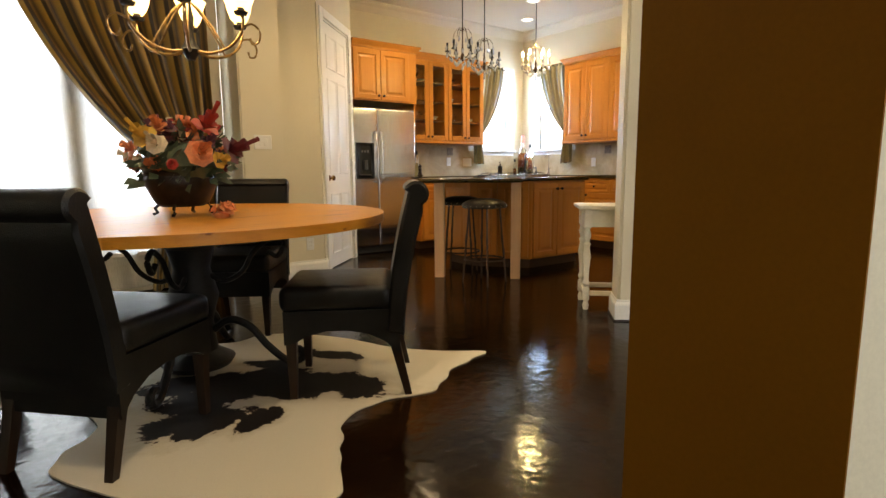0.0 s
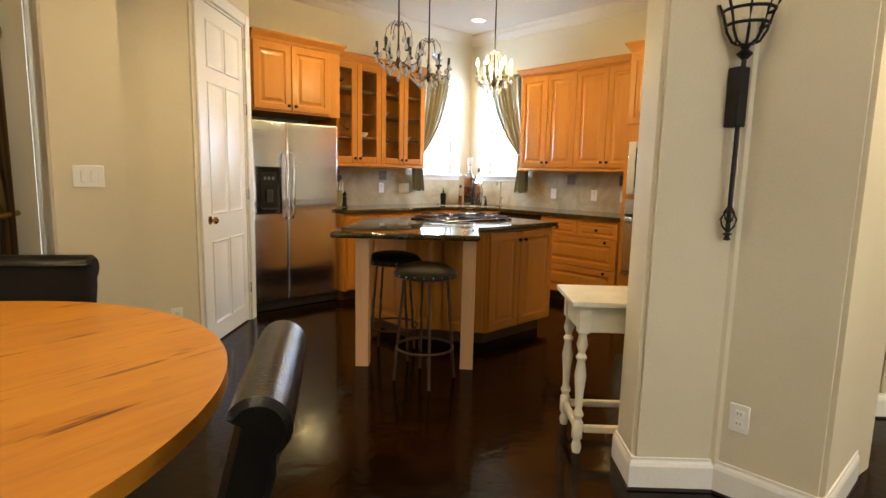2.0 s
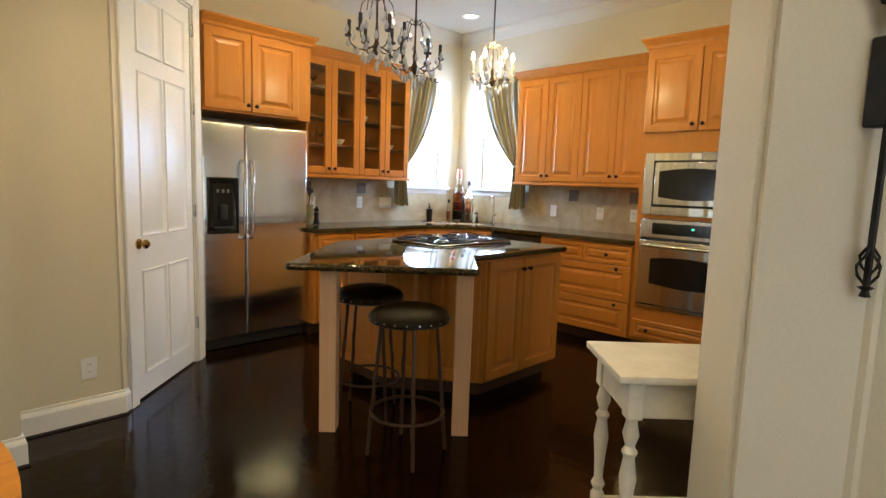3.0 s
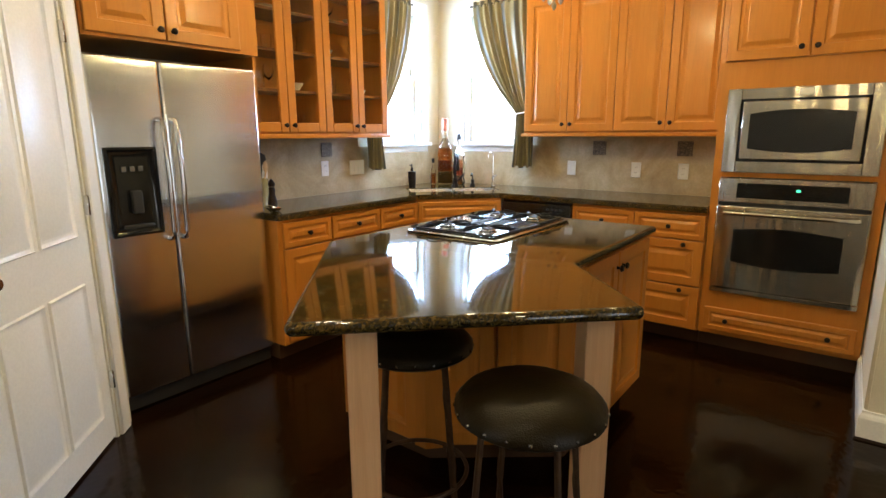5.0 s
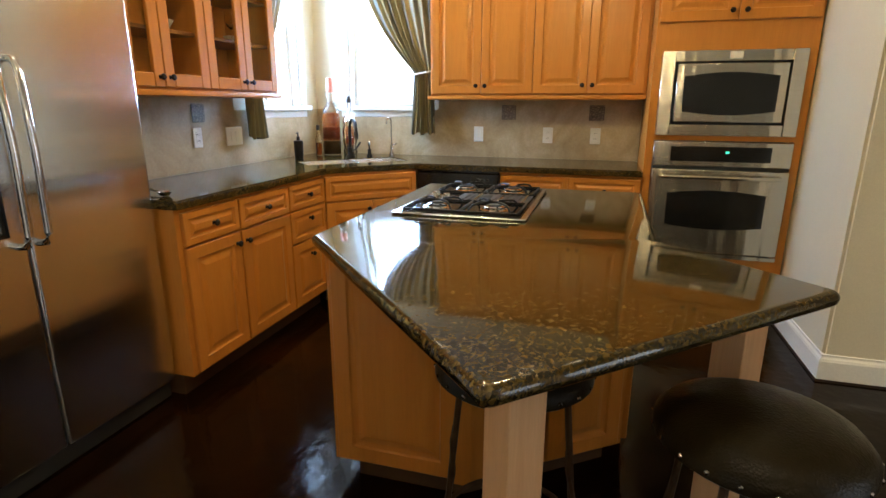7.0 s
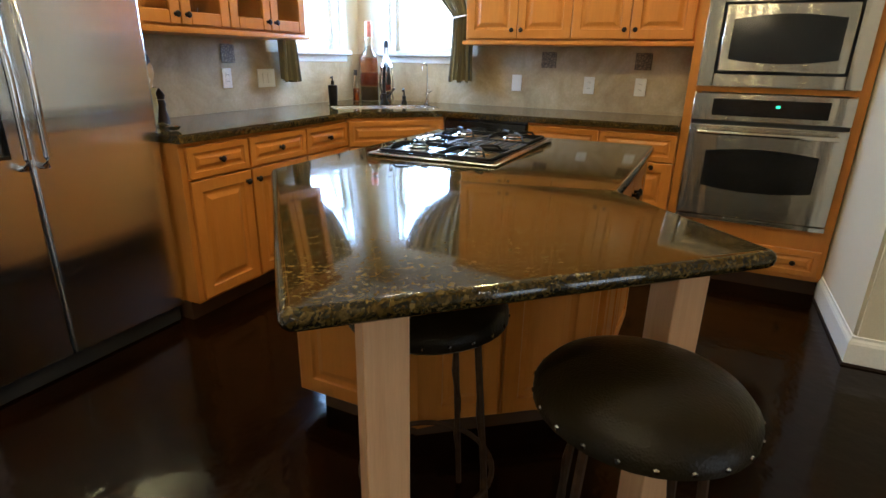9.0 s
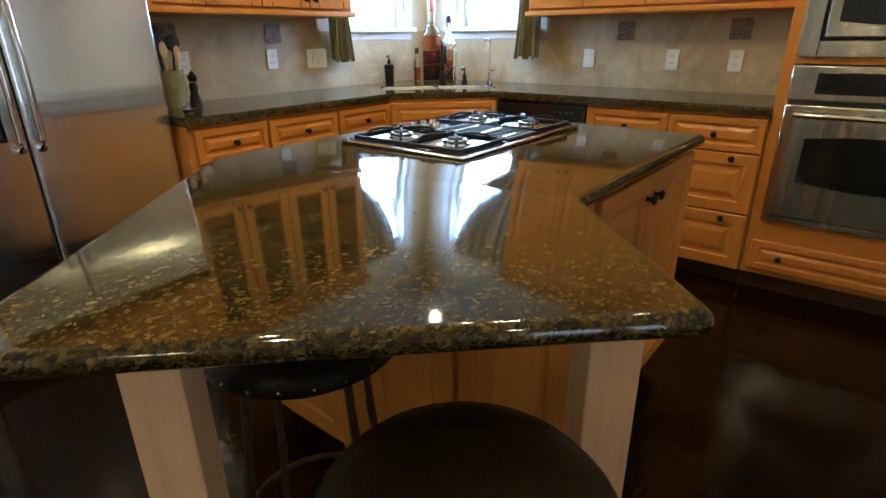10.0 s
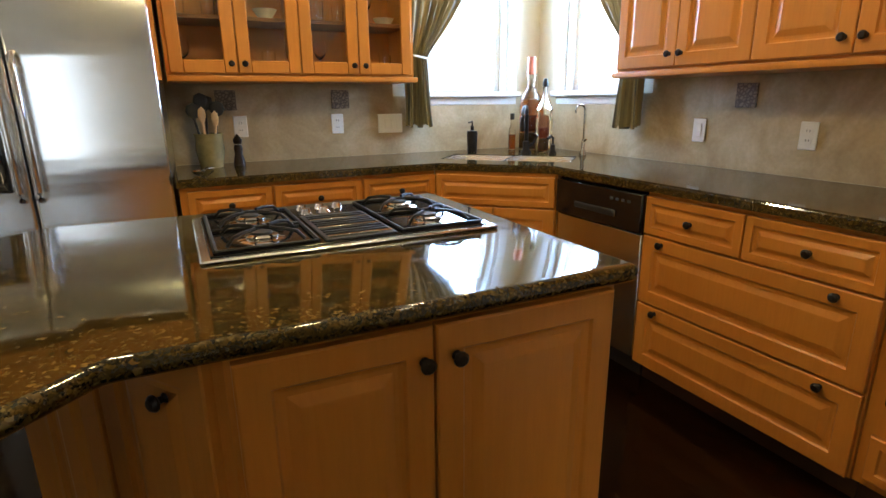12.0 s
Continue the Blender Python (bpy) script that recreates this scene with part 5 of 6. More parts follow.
# ---- utensil crock by the refrigerator ----
cr = thing("utensil_crock", "olive glazed crock on the granite counter", "crock", pose(4.74, 6.90, 0.9255))
part("pot", lathe(bmesh.new(), [(0, 0), (0.058, 0), (0.06, 0.02), (0.072, 0.09), (0.068, 0.16), (0.073, 0.178), (0.066, 0.178), (0.06, 0.15), (0.0, 0.02)], 22), CERAMIC, cr)
for k, (a, lean, ln, mt, head) in enumerate(((20, 0.06, 0.30, MATTE, 0.04), (90, 0.05, 0.33, MATTE, 0.046), (170, 0.06, 0.29, MATTE, 0.038), (240, 0.045, 0.27, PALEWOOD, 0.02), (310, 0.06, 0.25, PALEWOOD, 0.018), (130, 0.03, 0.34, MATTE, 0.036))):
    c, s = math.cos(radians(a)), math.sin(radians(a))
    ut = thing("utensil", "black cooking spoon standing in the crock" if mt is MATTE else "pale wooden spoon standing in the crock", "utensil", pose(4.74, 6.90, 0.9255), "utensils in the crock")
    part("handle", tube(bmesh.new(), [(0.02 * c, 0.02 * s, 0.03), (lean * c, lean * s, ln - 0.03)], 0.006, 6), mt, ut)
    part("head", lathe(bmesh.new(), [(0, 0), (head * 0.6, 0.012), (head, 0.04), (head * 0.8, 0.07), (0, 0.085)], 12, lean * c, lean * s, ln - 0.04, 0.3), mt, ut)
gr = thing("pepper_mill", "dark turned wooden pepper mill on the counter", "pepper mill", pose(4.885, 6.95, 0.9255))
part("body", lathe(bmesh.new(), [(0, 0), (0.032, 0), (0.03, 0.02), (0.02, 0.06), (0.024, 0.09), (0.018, 0.11), (0.0, 0.112)], 16), DARKWOOD, gr)
part("head", lathe(bmesh.new(), [(0, 0.112), (0.02, 0.114), (0.025, 0.135), (0.012, 0.155), (0.0, 0.17)], 16), DARKWOOD, gr)
sr = thing("spoon_rest", "polished steel ladle lying on the counter edge", "ladle", pose(4.66, 6.60, 0.9255, 0, 0, 70))
part("handle", tube(bmesh.new(), [(0.02, 0, 0.012), (0.12, 0, 0.02), (0.22, 0, 0.008)], 0.006, 7), CHROME, sr)
part("bowl", lathe(bmesh.new(), [(0, 0), (0.02, 0.004), (0.033, 0.02), (0.031, 0.02), (0.018, 0.007), (0, 0.004)], 16), CHROME, sr)

# ---- console table behind the pier ----
ct = thing("console_table", "worn cream painted console table with turned legs", "table", pose(3.682, 3.24, 0, 0, 0, -45))
CW, CD, CH = 0.78, 0.385, 0.742
part("top", boxed(-0.02, CW, -0.005, CD + 0.01, CH - 0.025, CH, 0.006, 2), CREAM, ct)
bm = boxed(0.03, CW - 0.04, 0.03, 0.05, CH - 0.15, CH - 0.025)
box(bm, 0.03, CW - 0.04, CD - 0.05, CD - 0.03, CH - 0.15, CH - 0.025)
box(bm, 0.03, 0.05, 0.05, CD - 0.05, CH - 0.15, CH - 0.025)
box(bm, CW - 0.06, CW - 0.04, 0.05, CD - 0.05, CH - 0.15, CH - 0.025)
part("apron", bm, CREAM, ct, soft=False)
LEG = [(0, 0), (0.018, 0), (0.024, 0.03), (0.016, 0.06), (0.026, 0.075), (0.026, 0.15), (0.016, 0.165), (0.026, 0.19), (0.016, 0.215), (0.020, 0.30), (0.028, 0.38), (0.018, 0.45), (0.026, 0.47), (0.015, 0.49), (0.027, 0.53), (0.018, 0.575), (0.026, 0.60), (0.0, 0.605)]
for lx in (0.045, CW - 0.06):
    for ly in (0.045, CD - 0.045):
        bm = lathe(bmesh.new(), LEG, 14, lx, ly)
        box(bm, lx - 0.026, lx + 0.026, ly - 0.026, ly + 0.026, CH - 0.155, CH - 0.026, 0.003)
        part("leg", bm, CREAM, ct, "turned baluster leg")
for ly in (0.045, CD - 0.045):
    part("stretcher", boxed(0.07, CW - 0.085, ly - 0.014, ly + 0.014, 0.10, 0.135, 0.006), CREAM, ct)
part("stretcher", boxed(0.031, 0.059, 0.07, CD - 0.07, 0.10, 0.135, 0.006), CREAM, ct)

# ---- wall torch on the pier ----
sc = thing("wall_sconce", "black wrought-iron torch sconce with basket top and candle", "sconce", pose(3.838, 2.69, 0, 0, 0, -22))
part("rod", tube(bmesh.new(), [(0.006, 0.006, 1.10), (0.0, 0.0, 1.45), (-0.004, -0.004, 1.78)], 0.009, 8), IRON, sc)
part("wall_box", boxed(-0.026, 0.026, -0.012, 0.045, 1.50, 1.72, 0.004), IRON, sc, "black iron mounting box")
bm = bmesh.new()
for k in range(4):
    a = radians(90 * k)
    tube(bm, [(0.006 + r * math.cos(a + t * 2.2), 0.006 + r * math.sin(a + t * 2.2), 1.10 + 0.1 * t) for t, r in ((0, 0.004), (0.25, 0.022), (0.5, 0.03), (0.75, 0.022), (1, 0.004))], 0.004, 5)
part("twist_finial", bm, IRON, sc)
part("foot", lathe(bmesh.new(), [(0, 0), (0.014, 0.004), (0.008, 0.02), (0.02, 0.028), (0.0, 0.035)], 10, 0.008, 0.008, 1.065), IRON, sc)
bk = pose(-0.004, -0.004, 1.745)
part("collar", lathe(bmesh.new(), [(0, 0), (0.012, 0.0), (0.03, 0.02), (0.012, 0.035), (0.02, 0.05), (0, 0.055)], 12), IRON, sc, m=bk)
for k in range(8):
    a = 2 * math.pi * k / 8
    part("basket_bar", tube(bmesh.new(), [(r * math.cos(a), r * math.sin(a), z) for r, z in ((0.012, 0.05), (0.045, 0.062), (0.066, 0.10), (0.082, 0.165), (0.098, 0.20))], 0.0055, 6), IRON, sc, m=bk)
for r, z in ((0.072, 0.12), (0.086, 0.17)):
    part("basket_hoop", tube(bmesh.new(), arcs((0, 0, z), r, 0, 345, 23, "xy"), 0.006, 6, True), IRON, sc, m=bk)
part("candle", lathe(bmesh.new(), [(0, 0.055), (0.030, 0.055), (0.031, 0.15), (0.0, 0.145)], 16), CREAM, sc, "ivory pillar candle", m=bk)

# ---- framed pictures in the hall ----
for x, y, z, hh in ((5.46, 2.23, 1.35, 0.19), (5.50, 2.19, 0.99, 0.15)):
    hp = thing("picture", "small dark-framed picture hung on the hall wall", "picture", pose(x, y, z, 0, 0, -45), "hall pictures")
    bm = bmesh.new()
    for x0, x1, z0, z1 in ((0, 0.03, -hh, hh), (0.22, 0.25, -hh, hh), (0.03, 0.22, -hh, -hh + 0.03), (0.03, 0.22, hh - 0.03, hh)):
        box(bm, x0, x1, -0.028, -0.004, z0, z1, 0.004)
    part("picture_frame", bm, DARKWOOD, hp)
    part("mat_board", boxed(0.03, 0.22, -0.012, -0.004, -hh + 0.03, hh - 0.03), CREAM, hp, soft=False)

# ---- dining table ----
TX, TY, TZ, TR = 1.262, 3.718, 0.785, 0.96
dt = thing("dining_table", "round waxed pine dining table on a black iron pedestal", "table", pose(TX, TY, 0, 0, 0, 12))
planks = 9
pw = 2 * TR / planks
for k in range(planks):
    x0, x1 = -TR + k * pw + 0.0002, -TR + (k + 1) * pw - 0.0002
    n = 14
    edge = []
    for i in range(n + 1):
        x = x0 + (x1 - x0) * i / n
        edge.append((x, math.sqrt(max(TR * TR - x * x, 1e-6))))
    pts = edge + [(x, -y) for x, y in reversed(edge)]
    clean = [p for i, p in enumerate(pts) if (Vector(p) - Vector(pts[i - 1])).length > 1e-3]
    bm = prism(bmesh.new(), [(y, x) for x, y in clean], TZ - 0.042, TZ, 0.0005, 1)
    part("plank", bm, PINE, dt)
bm = boxed(-0.55, 0.55, -0.05, 0.05, TZ - 0.10, TZ - 0.043, 0.005)
box(bm, -0.05, 0.05, -0.55, -0.051, TZ - 0.10, TZ - 0.043, 0.005)
box(bm, -0.05, 0.05, 0.051, 0.55, TZ - 0.10, TZ - 0.043, 0.005)
part("cross_brace", bm, MATTE, dt)
part("pedestal", lathe(bmesh.new(), [(0, 0.02), (0.16, 0.02), (0.18, 0.05), (0.10, 0.10), (0.085, 0.25), (0.12, 0.38), (0.085, 0.52), (0.11, 0.62), (0.20, 0.684), (0, 0.685)], 24), IRON, dt, "black turned pedestal")
for k in range(4):
    a = radians(45 + 90 * k)
    c, s = math.cos(a), math.sin(a)
    sc_pts = [(0.09, 0.20), (0.17, 0.25), (0.27, 0.21), (0.35, 0.11), (0.44, 0.03), (0.50, 0.022), (0.53, 0.05), (0.51, 0.085), (0.47, 0.075)]
    part("foot_scroll", tube(bmesh.new(), curve_through([(r * c, r * s, z) for r, z in sc_pts]), 0.02, 8), IRON, dt, "black iron scroll foot")
    up_pts = [(0.09, 0.48), (0.16, 0.45), (0.25, 0.50), (0.31, 0.60), (0.40, 0.66), (0.45, 0.62), (0.42, 0.57), (0.38, 0.60)]
    part("upper_scroll", tube(bmesh.new(), curve_through([(r * c, r * s, z) for r, z in up_pts]), 0.013, 8), IRON, dt, "black iron scroll bracket")

# ---- leather chairs ----


def parsons_chair(m):
    """Faces +y; origin on the floor under the seat's middle."""
    ch = thing("dining_chair", "black leather parsons chair with rolled back and dark legs", "chair", m, "chairs round the table")
    W = 0.235
    bm = boxed(-W, W, -0.22, 0.255, 0.398, 0.505, 0.042, 4)
    part("seat", bm, LEATHER, ch)
    hem = [(0.238, 0.402), (0.238, 0.255), (0.195, 0.262), (0.14, 0.292), (0.06, 0.312), (-0.03, 0.312), (-0.12, 0.296), (-0.19, 0.262), (-0.255, 0.20), (-0.255, 0.402)]
    bm = bmesh.new()
    rows = [[bm.verts.new((x, y, z)) for y, z in hem] for x in (-W + 0.006, -W + 0.03, W - 0.03, W - 0.006)]
    for a, b in zip(rows, rows[1:]):
        for i in range(len(hem)):
            j = (i + 1) % len(hem)
            bm.faces.new((a[i], a[j], b[j], b[i]))
    bm.faces.new(rows[0])
    bm.faces.new(rows[-1][::-1])
    bmesh.ops.recalc_face_normals(bm, faces=bm.faces)
    part("seat_skirt", bm, LEATHER, ch, "arched black leather apron")
    prof = []
    for i in range(13):
        t = i / 12
        prof.append((-0.20 - 0.10 * t ** 1.6, 0.30 + 0.60 * t))
    cy, cz, rr = -0.335, 0.893, 0.054
    roll = [(cy + rr * math.cos(radians(q)), cz + rr * math.sin(radians(q))) for q in range(20, 251, 11)]
    back = [(-0.275 - 0.10 * (1 - i / 12) ** 0 * (0.9 + 0.1 * (1 - i / 12)) * ((12 - i) / 12) ** 1.6, 0.86 - 0.58 * i / 12) for i in range(1, 13)]
    outline = prof + roll + back
    bm = bmesh.new()
    rows = []
    for x, inset in ((-W + 0.0, 0.012), (-W + 0.012, 0.0), (W - 0.012, 0.0), (W, 0.012)):
        row = []
        for i, p in enumerate(outline):
            a, b = Vector(outline[i - 1]), Vector(outline[(i + 1) % len(outline)])
            d = (b - a).normalized()
            nn = Vector((-d.y, d.x))
            row.append(bm.verts.new((x, p[0] + nn.x * inset, p[1] + nn.y * inset)))
        rows.append(row)
    n = len(outline)
    for a, b in zip(rows, rows[1:]):
        for i in range(n):
            bm.faces.new((a[i], a[(i + 1) % n], b[(i + 1) % n], b[i]))
    bm.faces.new(rows[0])
    bm.faces.new(rows[-1][::-1])
    bmesh.ops.recalc_face_normals(bm, faces=bm.faces)
    part("backrest", bm, LEATHER, ch, "rolled black leather back")
    for x, y, lean in ((-0.20, 0.21, 0.0), (0.20, 0.21, 0.0), (-0.20, -0.22, -0.07), (0.20, -0.22, -0.07)):
        bm = bmesh.new()
        for (h0, s0, o0), (h1, s1, o1) in (((0.0, 0.015, 1.0), (0.30, 0.023, 0.0)),):
            lo = [bm.verts.new((x + a * s0, y + lean * o0 + b * s0, h0)) for a, b in ((-1, -1), (1, -1), (1, 1), (-1, 1))]
            hi = [bm.verts.new((x + a * s1, y + lean * o1 + b * s1, h1)) for a, b in ((-1, -1), (1, -1), (1, 1), (-1, 1))]
            for i in range(4):
                bm.faces.new((lo[i], lo[(i + 1) % 4], hi[(i + 1) % 4], hi[i]))
            bm.faces.new(lo[::-1])
            bm.faces.new(hi)
        part("leg", bm, DARKWOOD, ch, "tapered dark brown leg", soft=False)
    return ch


c1 = parsons_chair(pose(0.86, 3.125, 0, 0, 0, -47))
copy_thing(c1, pose(1.783, 3.092, 0, 0, 0, 58))
copy_thing(c1, pose(1.68, 4.31, 0, 0, 0, 146))
copy_thing(c1, pose(0.22, 4.25, 0, 0, 0, -115))

# ---- cowhide rug ----
ctrl = [(1.31, -0.02), (1.05, -0.09), (0.93, -0.16), (0.76, -0.27), (0.55, -0.22), (0.36, -0.27), (0.26, -0.40), (0.17, -0.56), (0.08, -0.74), (-0.13, -0.70), (-0.33, -0.50), (-0.51, -0.26), (-0.62, -0.04), (-0.57, 0.11),
        (-0.47, 0.24), (-0.50, 0.44), (-0.68, 0.68), (-0.95, 0.78), (-1.05, 1.20), (-0.80, 1.45), (-0.45, 1.30), (-0.10, 1.22), (0.24, 1.02), (0.48, 1.04), (0.64, 0.92), (0.82, 0.68), (0.94, 0.38), (1.12, 0.15)]
rug_pts = []
nc = len(ctrl)
for i in range(nc):
    p0, p1, p2, p3 = (Vector(ctrl[(i + k - 1) % nc]) for k in range(4))
    for j in range(8):
        t = j / 8
        q = 0.5 * ((2 * p1) + (p2 - p0) * t + (2 * p0 - 5 * p1 + 4 * p2 - p3) * t * t + (3 * p1 - p0 - 3 * p2 + p3) * t ** 3)
        w = noise.noise(Vector((q.x * 9, q.y * 9, 0))) * 0.018
        rug_pts.append((q.x + w, q.y - w))
bm = prism(bmesh.new(), rug_pts, 0.001, 0.007)
built("cowhide_rug", bm, HIDE, "white and dark brown cowhide rug under the table", "rug", soft=False, m=pose(1.25, 3.0, 0))

# ---- planter and flowers on the table ----
PX, PY = 1.24, 3.675
pt = thing("planter", "dark bronze footed planter bowl on the table", "planter", pose(PX, PY, TZ + 0.001, 0, 0, 20) @ Matrix.Diagonal((1.1, 1.1, 1.05, 1)))
part("bowl", lathe(bmesh.new(), [(0, 0.04), (0.09, 0.042), (0.115, 0.06), (0.148, 0.13), (0.158, 0.165), (0.152, 0.18), (0.160, 0.195), (0.150, 0.205), (0.138, 0.20), (0.138, 0.17), (0.0, 0.10)], 28, squash=0.8), BRONZE, pt)
for k in range(4):
    a = radians(45 + 90 * k)
    c, s = math.cos(a), math.sin(a) * 0.8
    part("foot", tube(bmesh.new(), [(0.10 * c, 0.10 * s, 0.06), (0.125 * c, 0.125 * s, 0.035), (0.115 * c, 0.115 * s, 0.015), (0.135 * c, 0.135 * s, 0.008)], 0.008, 6), BRONZE, pt)
fl = thing("flower_arrangement", "silk flower arrangement in salmon, burgundy, cream and yellow", "flowers", pose(PX, PY, TZ + 0.15))
rnd = random.Random(5)


def bloom(bm, c, r, axis, layers=3, n=6):
    q = Vector((0, 0, 1)).rotation_difference(Vector(axis).normalized())
    for L in range(layers):
        rr, tilt = r * (1 - 0.28 * L), 0.25 + 0.35 * L
        for k in range(n):
            a = 2 * math.pi * (k + 0.5 * L) / n
            pts = []
            for ra, wa, up in ((0.1, 0.3, 0.0), (0.65, 0.62, 0.35), (1.0, 0.5, 0.3 + 0.5 * tilt)):
                for sgn in (-1, 1):
                    al = a + sgn * wa
                    pts.append(bm.verts.new(Vector(c) + q @ Vector((rr * ra * math.cos(al), rr * ra * math.sin(al), r * up * tilt * 1.6 + 0.004 * L))))
            bm.faces.new((pts[0], pts[1], pts[3], pts[2]))
            bm.faces.new((pts[2], pts[3], pts[5], pts[4]))


kinds = ["orange", "burgundy", "red", "cream", "yellow", "plum", "orange", "burgundy", "red", "salmon", "plum", "orange"]
for k in range(62):
    a = rnd.uniform(0, 2 * math.pi)
    el = rnd.uniform(0.05, 1.35)
    R = rnd.uniform(0.15, 0.255)
    d = Vector((1.08 * math.cos(el) * math.cos(a), 0.9 * math.cos(el) * math.sin(a), 0.98 * math.sin(el)))
    bm = bmesh.new()
    kd = kinds[k % len(kinds)]
    bloom(bm, d * R + Vector((0.0, 0, 0.06)), rnd.uniform(0.026, 0.045), d)
    part("bloom", bm, PETAL[kd], fl, kd + " silk bloom")
for cdir, r, kd in (((0.12, -0.95, 0.30), 0.066, "salmon"), ((-0.65, -0.55, 0.6), 0.06, "yellow"), ((0.70, -0.55, 0.35), 0.075, "burgundy"), ((0.35, -0.55, 0.8), 0.07, "red"), ((-0.5, -0.75, 0.45), 0.05, "cream")):
    bm = bmesh.new()
    bloom(bm, Vector(cdir).normalized() * 0.25 + Vector((0, 0, 0.06)), r, cdir, 4, 7)
    part("bloom", bm, PETAL[kd], fl, "large " + kd + " silk bloom")
for g in range(22):
    bm = bmesh.new()
    for k in range(12):
        a = rnd.uniform(0, 2 * math.pi)
        el = rnd.uniform(-0.25, 1.3)
        d = Vector((math.cos(el) * math.cos(a), math.cos(el) * math.sin(a), math.sin(el)))
        p = d * rnd.uniform(0.10, 0.21) + Vector((0.01, 0, 0.05))
        sd = d.orthogonal().normalized() * rnd.uniform(0.016, 0.028)
        L = rnd.uniform(0.05, 0.085)
        v = [bm.verts.new(p), bm.verts.new(p + d * L * 0.5 + sd), bm.verts.new(p + d * L + Vector((0, 0, -0.015))), bm.verts.new(p + d * L * 0.5 - sd)]
        bm.faces.new(v)
    part("leaves", bm, LEAF, fl, "dark green silk leaves")
for k in range(10):
    a = rnd.uniform(0, 2 * math.pi)
    bm = tube(bmesh.new(), [(0, 0, 0.0), (0.12 * math.cos(a), 0.12 * math.sin(a), 0.16), (0.22 * math.cos(a), 0.20 * math.sin(a), 0.22 + 0.12 * rnd.random())], 0.004, 5)
    part("stem", bm, LEAF, fl)
core = lathe(bmesh.new(), [(0, -0.03), (0.12, 0.0), (0.17, 0.08), (0.13, 0.18), (0.0, 0.22)], 12)
for v in core.verts:
    v.co *= 1 + 0.25 * noise.noise(v.co * 25)
part("foliage_core", core, LEAF, fl)
fb = thing("fallen_blossom", "salmon silk blossom resting on the table by the planter", "flowers", pose(1.34, 3.40, TZ + 0.001))
bm = bmesh.new()
for k in range(9):
    bloom(bm, (rnd.uniform(-0.04, 0.04), rnd.uniform(-0.04, 0.04), 0.006 + rnd.uniform(0, 0.05)), 0.035, (rnd.uniform(-1, 1), rnd.uniform(-1, 1), 0.6), 2, 5)
lathe(bm, [(0, 0), (0.03, 0.0), (0.035, 0.02), (0, 0.03)], 10)
part("petals", bm, PETAL["salmon"], fb)

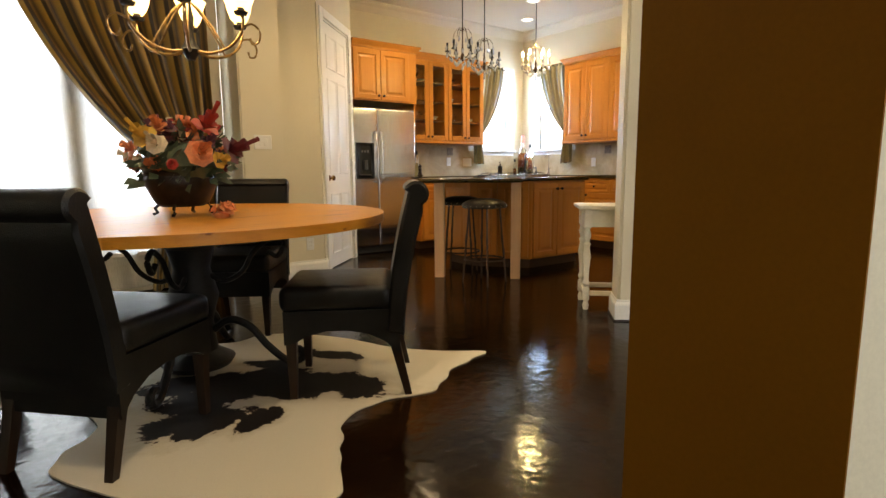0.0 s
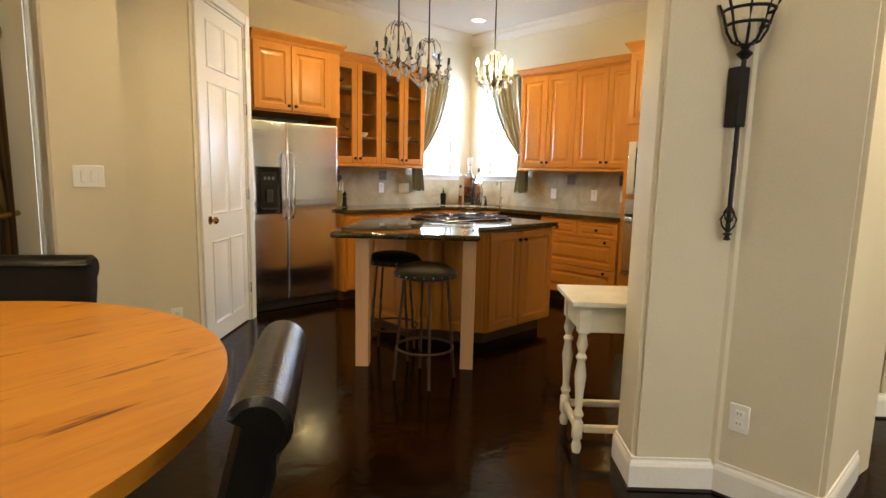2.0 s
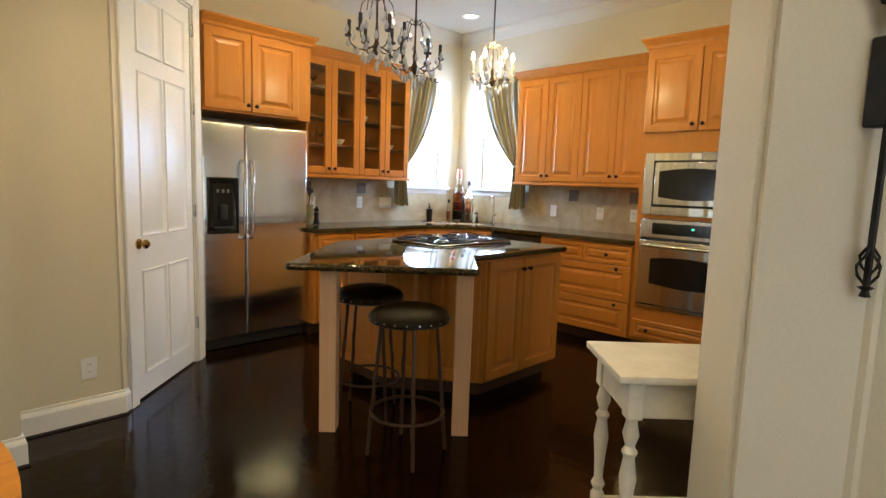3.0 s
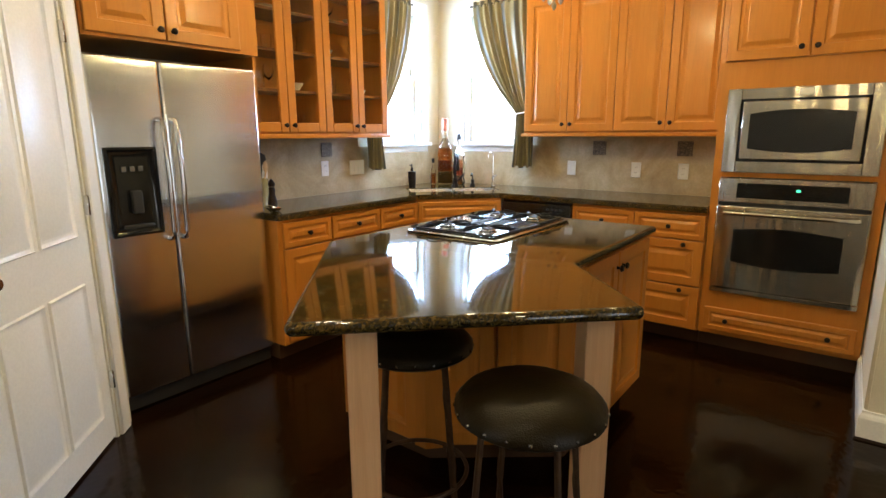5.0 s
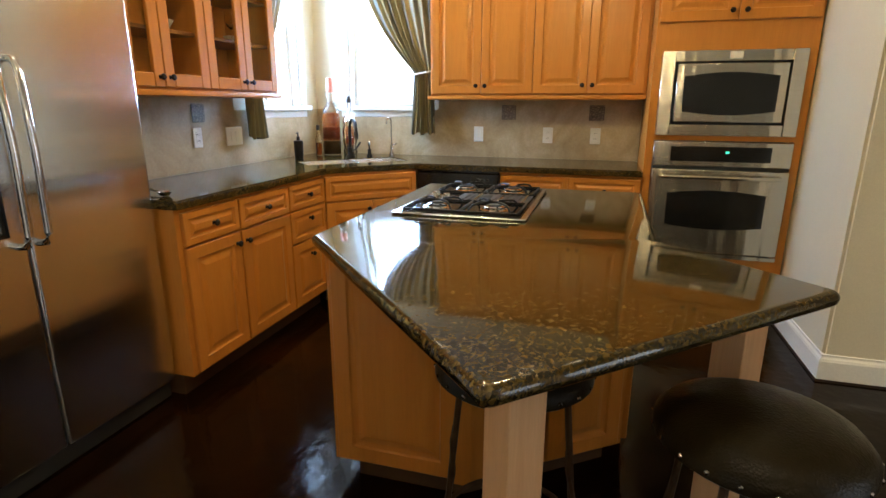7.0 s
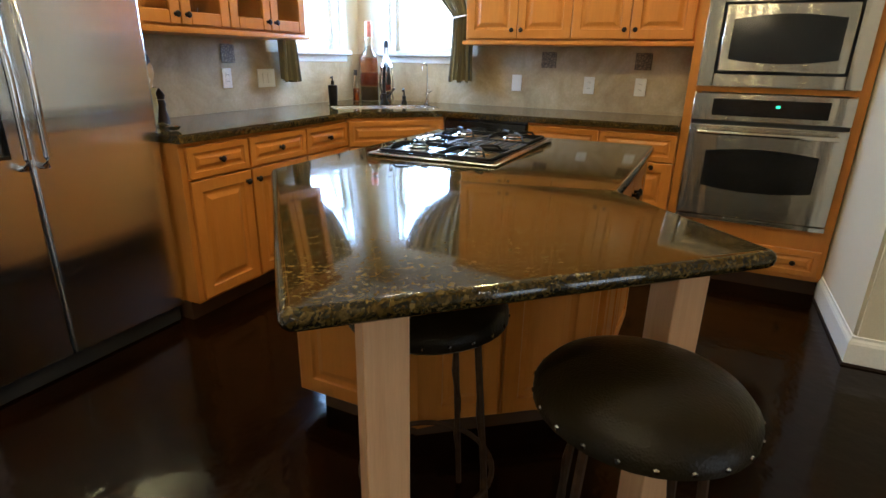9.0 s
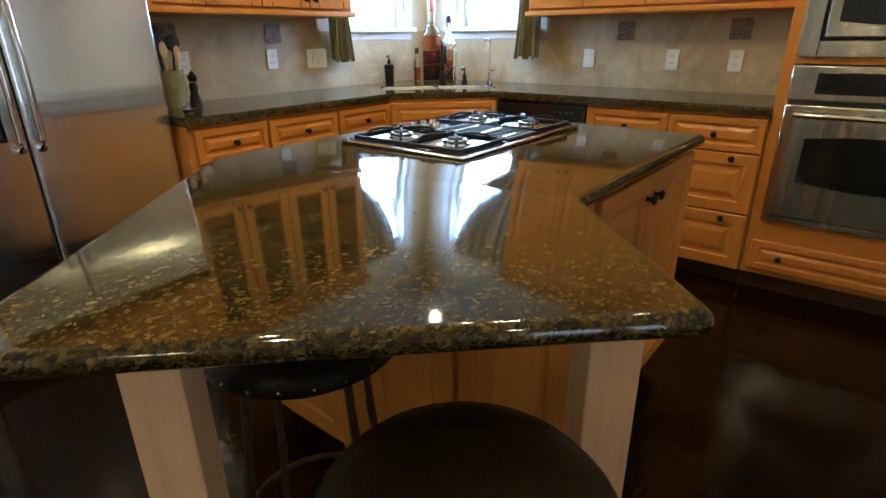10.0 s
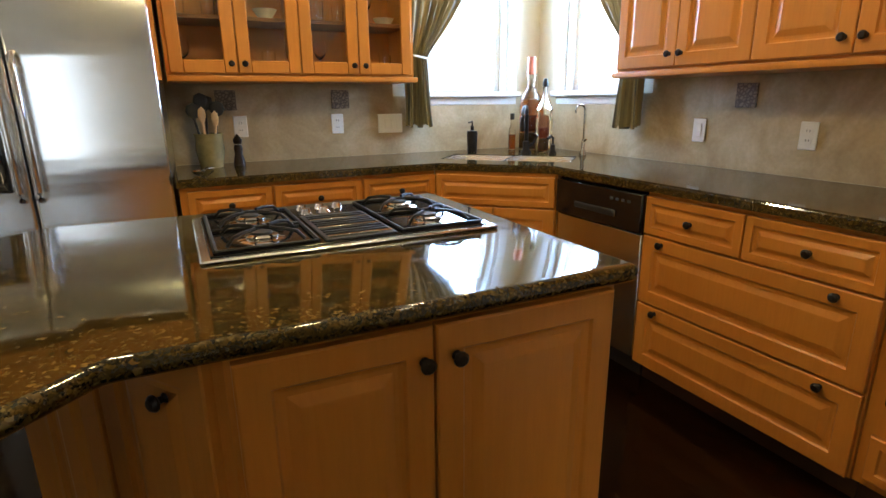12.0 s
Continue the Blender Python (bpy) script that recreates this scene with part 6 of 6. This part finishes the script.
# ---- dining chandelier ----
DX, DY, DZ = 1.41, 4.06, 1.585
dc = thing("chandelier", "wrought-iron chandelier with lit frosted glass bell shades", "chandelier", pose(DX, DY, DZ))
part("hub", lathe(bmesh.new(), [(0, 0), (0.02, 0.006), (0.035, 0.03), (0.05, 0.055), (0.03, 0.09), (0.018, 0.14), (0.028, 0.22), (0.014, 0.30), (0.012, 0.55), (0.0, 0.56)], 18), IRON, dc)
for k in range(6):
    a = 2 * math.pi * k / 6 + 0.25
    c, s = math.cos(a), math.sin(a)
    path = [(0.03, 0.05), (0.12, 0.035), (0.22, 0.06), (0.29, 0.12), (0.31, 0.19), (0.30, 0.225)]
    arm = part("arm", tube(bmesh.new(), curve_through([(r * c, r * s, z) for r, z in path]), 0.008, 7), GILT, dc)
    curl = [(0.31, 0.16), (0.36, 0.17), (0.40, 0.13), (0.39, 0.08), (0.355, 0.07), (0.345, 0.10)]
    part("curl", tube(bmesh.new(), curve_through([(r * c, r * s, z) for r, z in curl]), 0.006, 6), GILT, arm)
    part("cup", lathe(bmesh.new(), [(0, 0.215), (0.03, 0.22), (0.038, 0.235), (0.018, 0.245), (0.016, 0.27), (0, 0.271)], 14, 0.30 * c, 0.30 * s), IRON, arm)
    part("shade", lathe(bmesh.new(), [(0.03, 0.25), (0.045, 0.27), (0.062, 0.31), (0.07, 0.35), (0.085, 0.385), (0.082, 0.386), (0.066, 0.35), (0.058, 0.31), (0.041, 0.272), (0.028, 0.252)], 18, 0.30 * c, 0.30 * s), GLOW_SHADE, arm, "lit amber frosted glass shade")
    inner = [(0.02, 0.30), (0.08, 0.24), (0.16, 0.12), (0.20, 0.05)]
    part("inner_scroll", tube(bmesh.new(), curve_through([(r * c, r * s, z) for r, z in inner]), 0.006, 6), GILT, dc)
part("chain", tube(bmesh.new(), [(0, 0, 0.55), (0, 0, CEIL - DZ - 0.04)], 0.007, 6), IRON, dc)
part("canopy", lathe(bmesh.new(), [(0, -0.05), (0.03, -0.045), (0.065, -0.01), (0.07, 0.0)], 18, 0, 0, CEIL - DZ), IRON, dc)

# ---- dining drapes ----
dr_ = thing("drape", "gold and brown striped taffeta drape tied back to one side", "curtain", pose(0, 5.80, 0))


def drape_cloth(u, v):
    top, low, tie = 2.96, 0.03, 0.98
    z = top - (top - low) * v
    if z > tie:
        f = (top - z) / (top - tie)
        left = 0.50 + 0.28 * f + 0.76 * f ** 2.4
    else:
        left = 1.54 - 0.16 * ((tie - z) / (tie - low)) ** 0.6
    right = 1.94
    x = left + (right - left) * u
    g = 0.035 + 0.03 * min(1, max(0, (top - z) / (top - tie)))
    y = -0.02 - g * math.sin(u * 26 + 0.8 * math.sin(v * 6 + u * 3)) - 0.05 * math.sin(v * 3.1) * (1 - u)
    return (x, y, z)


part("cloth", sheet(drape_cloth, 150, 46, 11), DRAPE, dr_)
part("tieback", tube(bmesh.new(), [(1.96, -0.02, 1.03), (1.74, -0.13, 0.99), (1.50, -0.10, 0.96), (1.52, 0.04, 0.97)], 0.016, 8), DRAPE, dr_)
rod = thing("curtain_rod", "dark bronze curtain rod above the dining windows", "curtain rod", pose(0, 5.81, 2.975))
part("rod", tube(bmesh.new(), [(-1.6, 0, 0), (2.0, 0, 0)], 0.014, 10), BRONZE, rod)
for x in (-1.4, 0.3, 1.95):
    part("bracket", boxed(x - 0.012, x + 0.012, 0.0, 0.138, -0.02, 0.02), BRONZE, rod)
sh = thing("sheer_curtain", "white sheer curtain panels over the dining windows", "curtain", pose(0, 5.90, 0))
part("cloth", sheet(lambda u, v: (-1.55 + 3.1 * u, 0.018 * math.sin(u * 95) + 0.012 * math.sin(u * 41), 2.93 - 2.88 * v), 260, 4, 1), SHEER, sh)
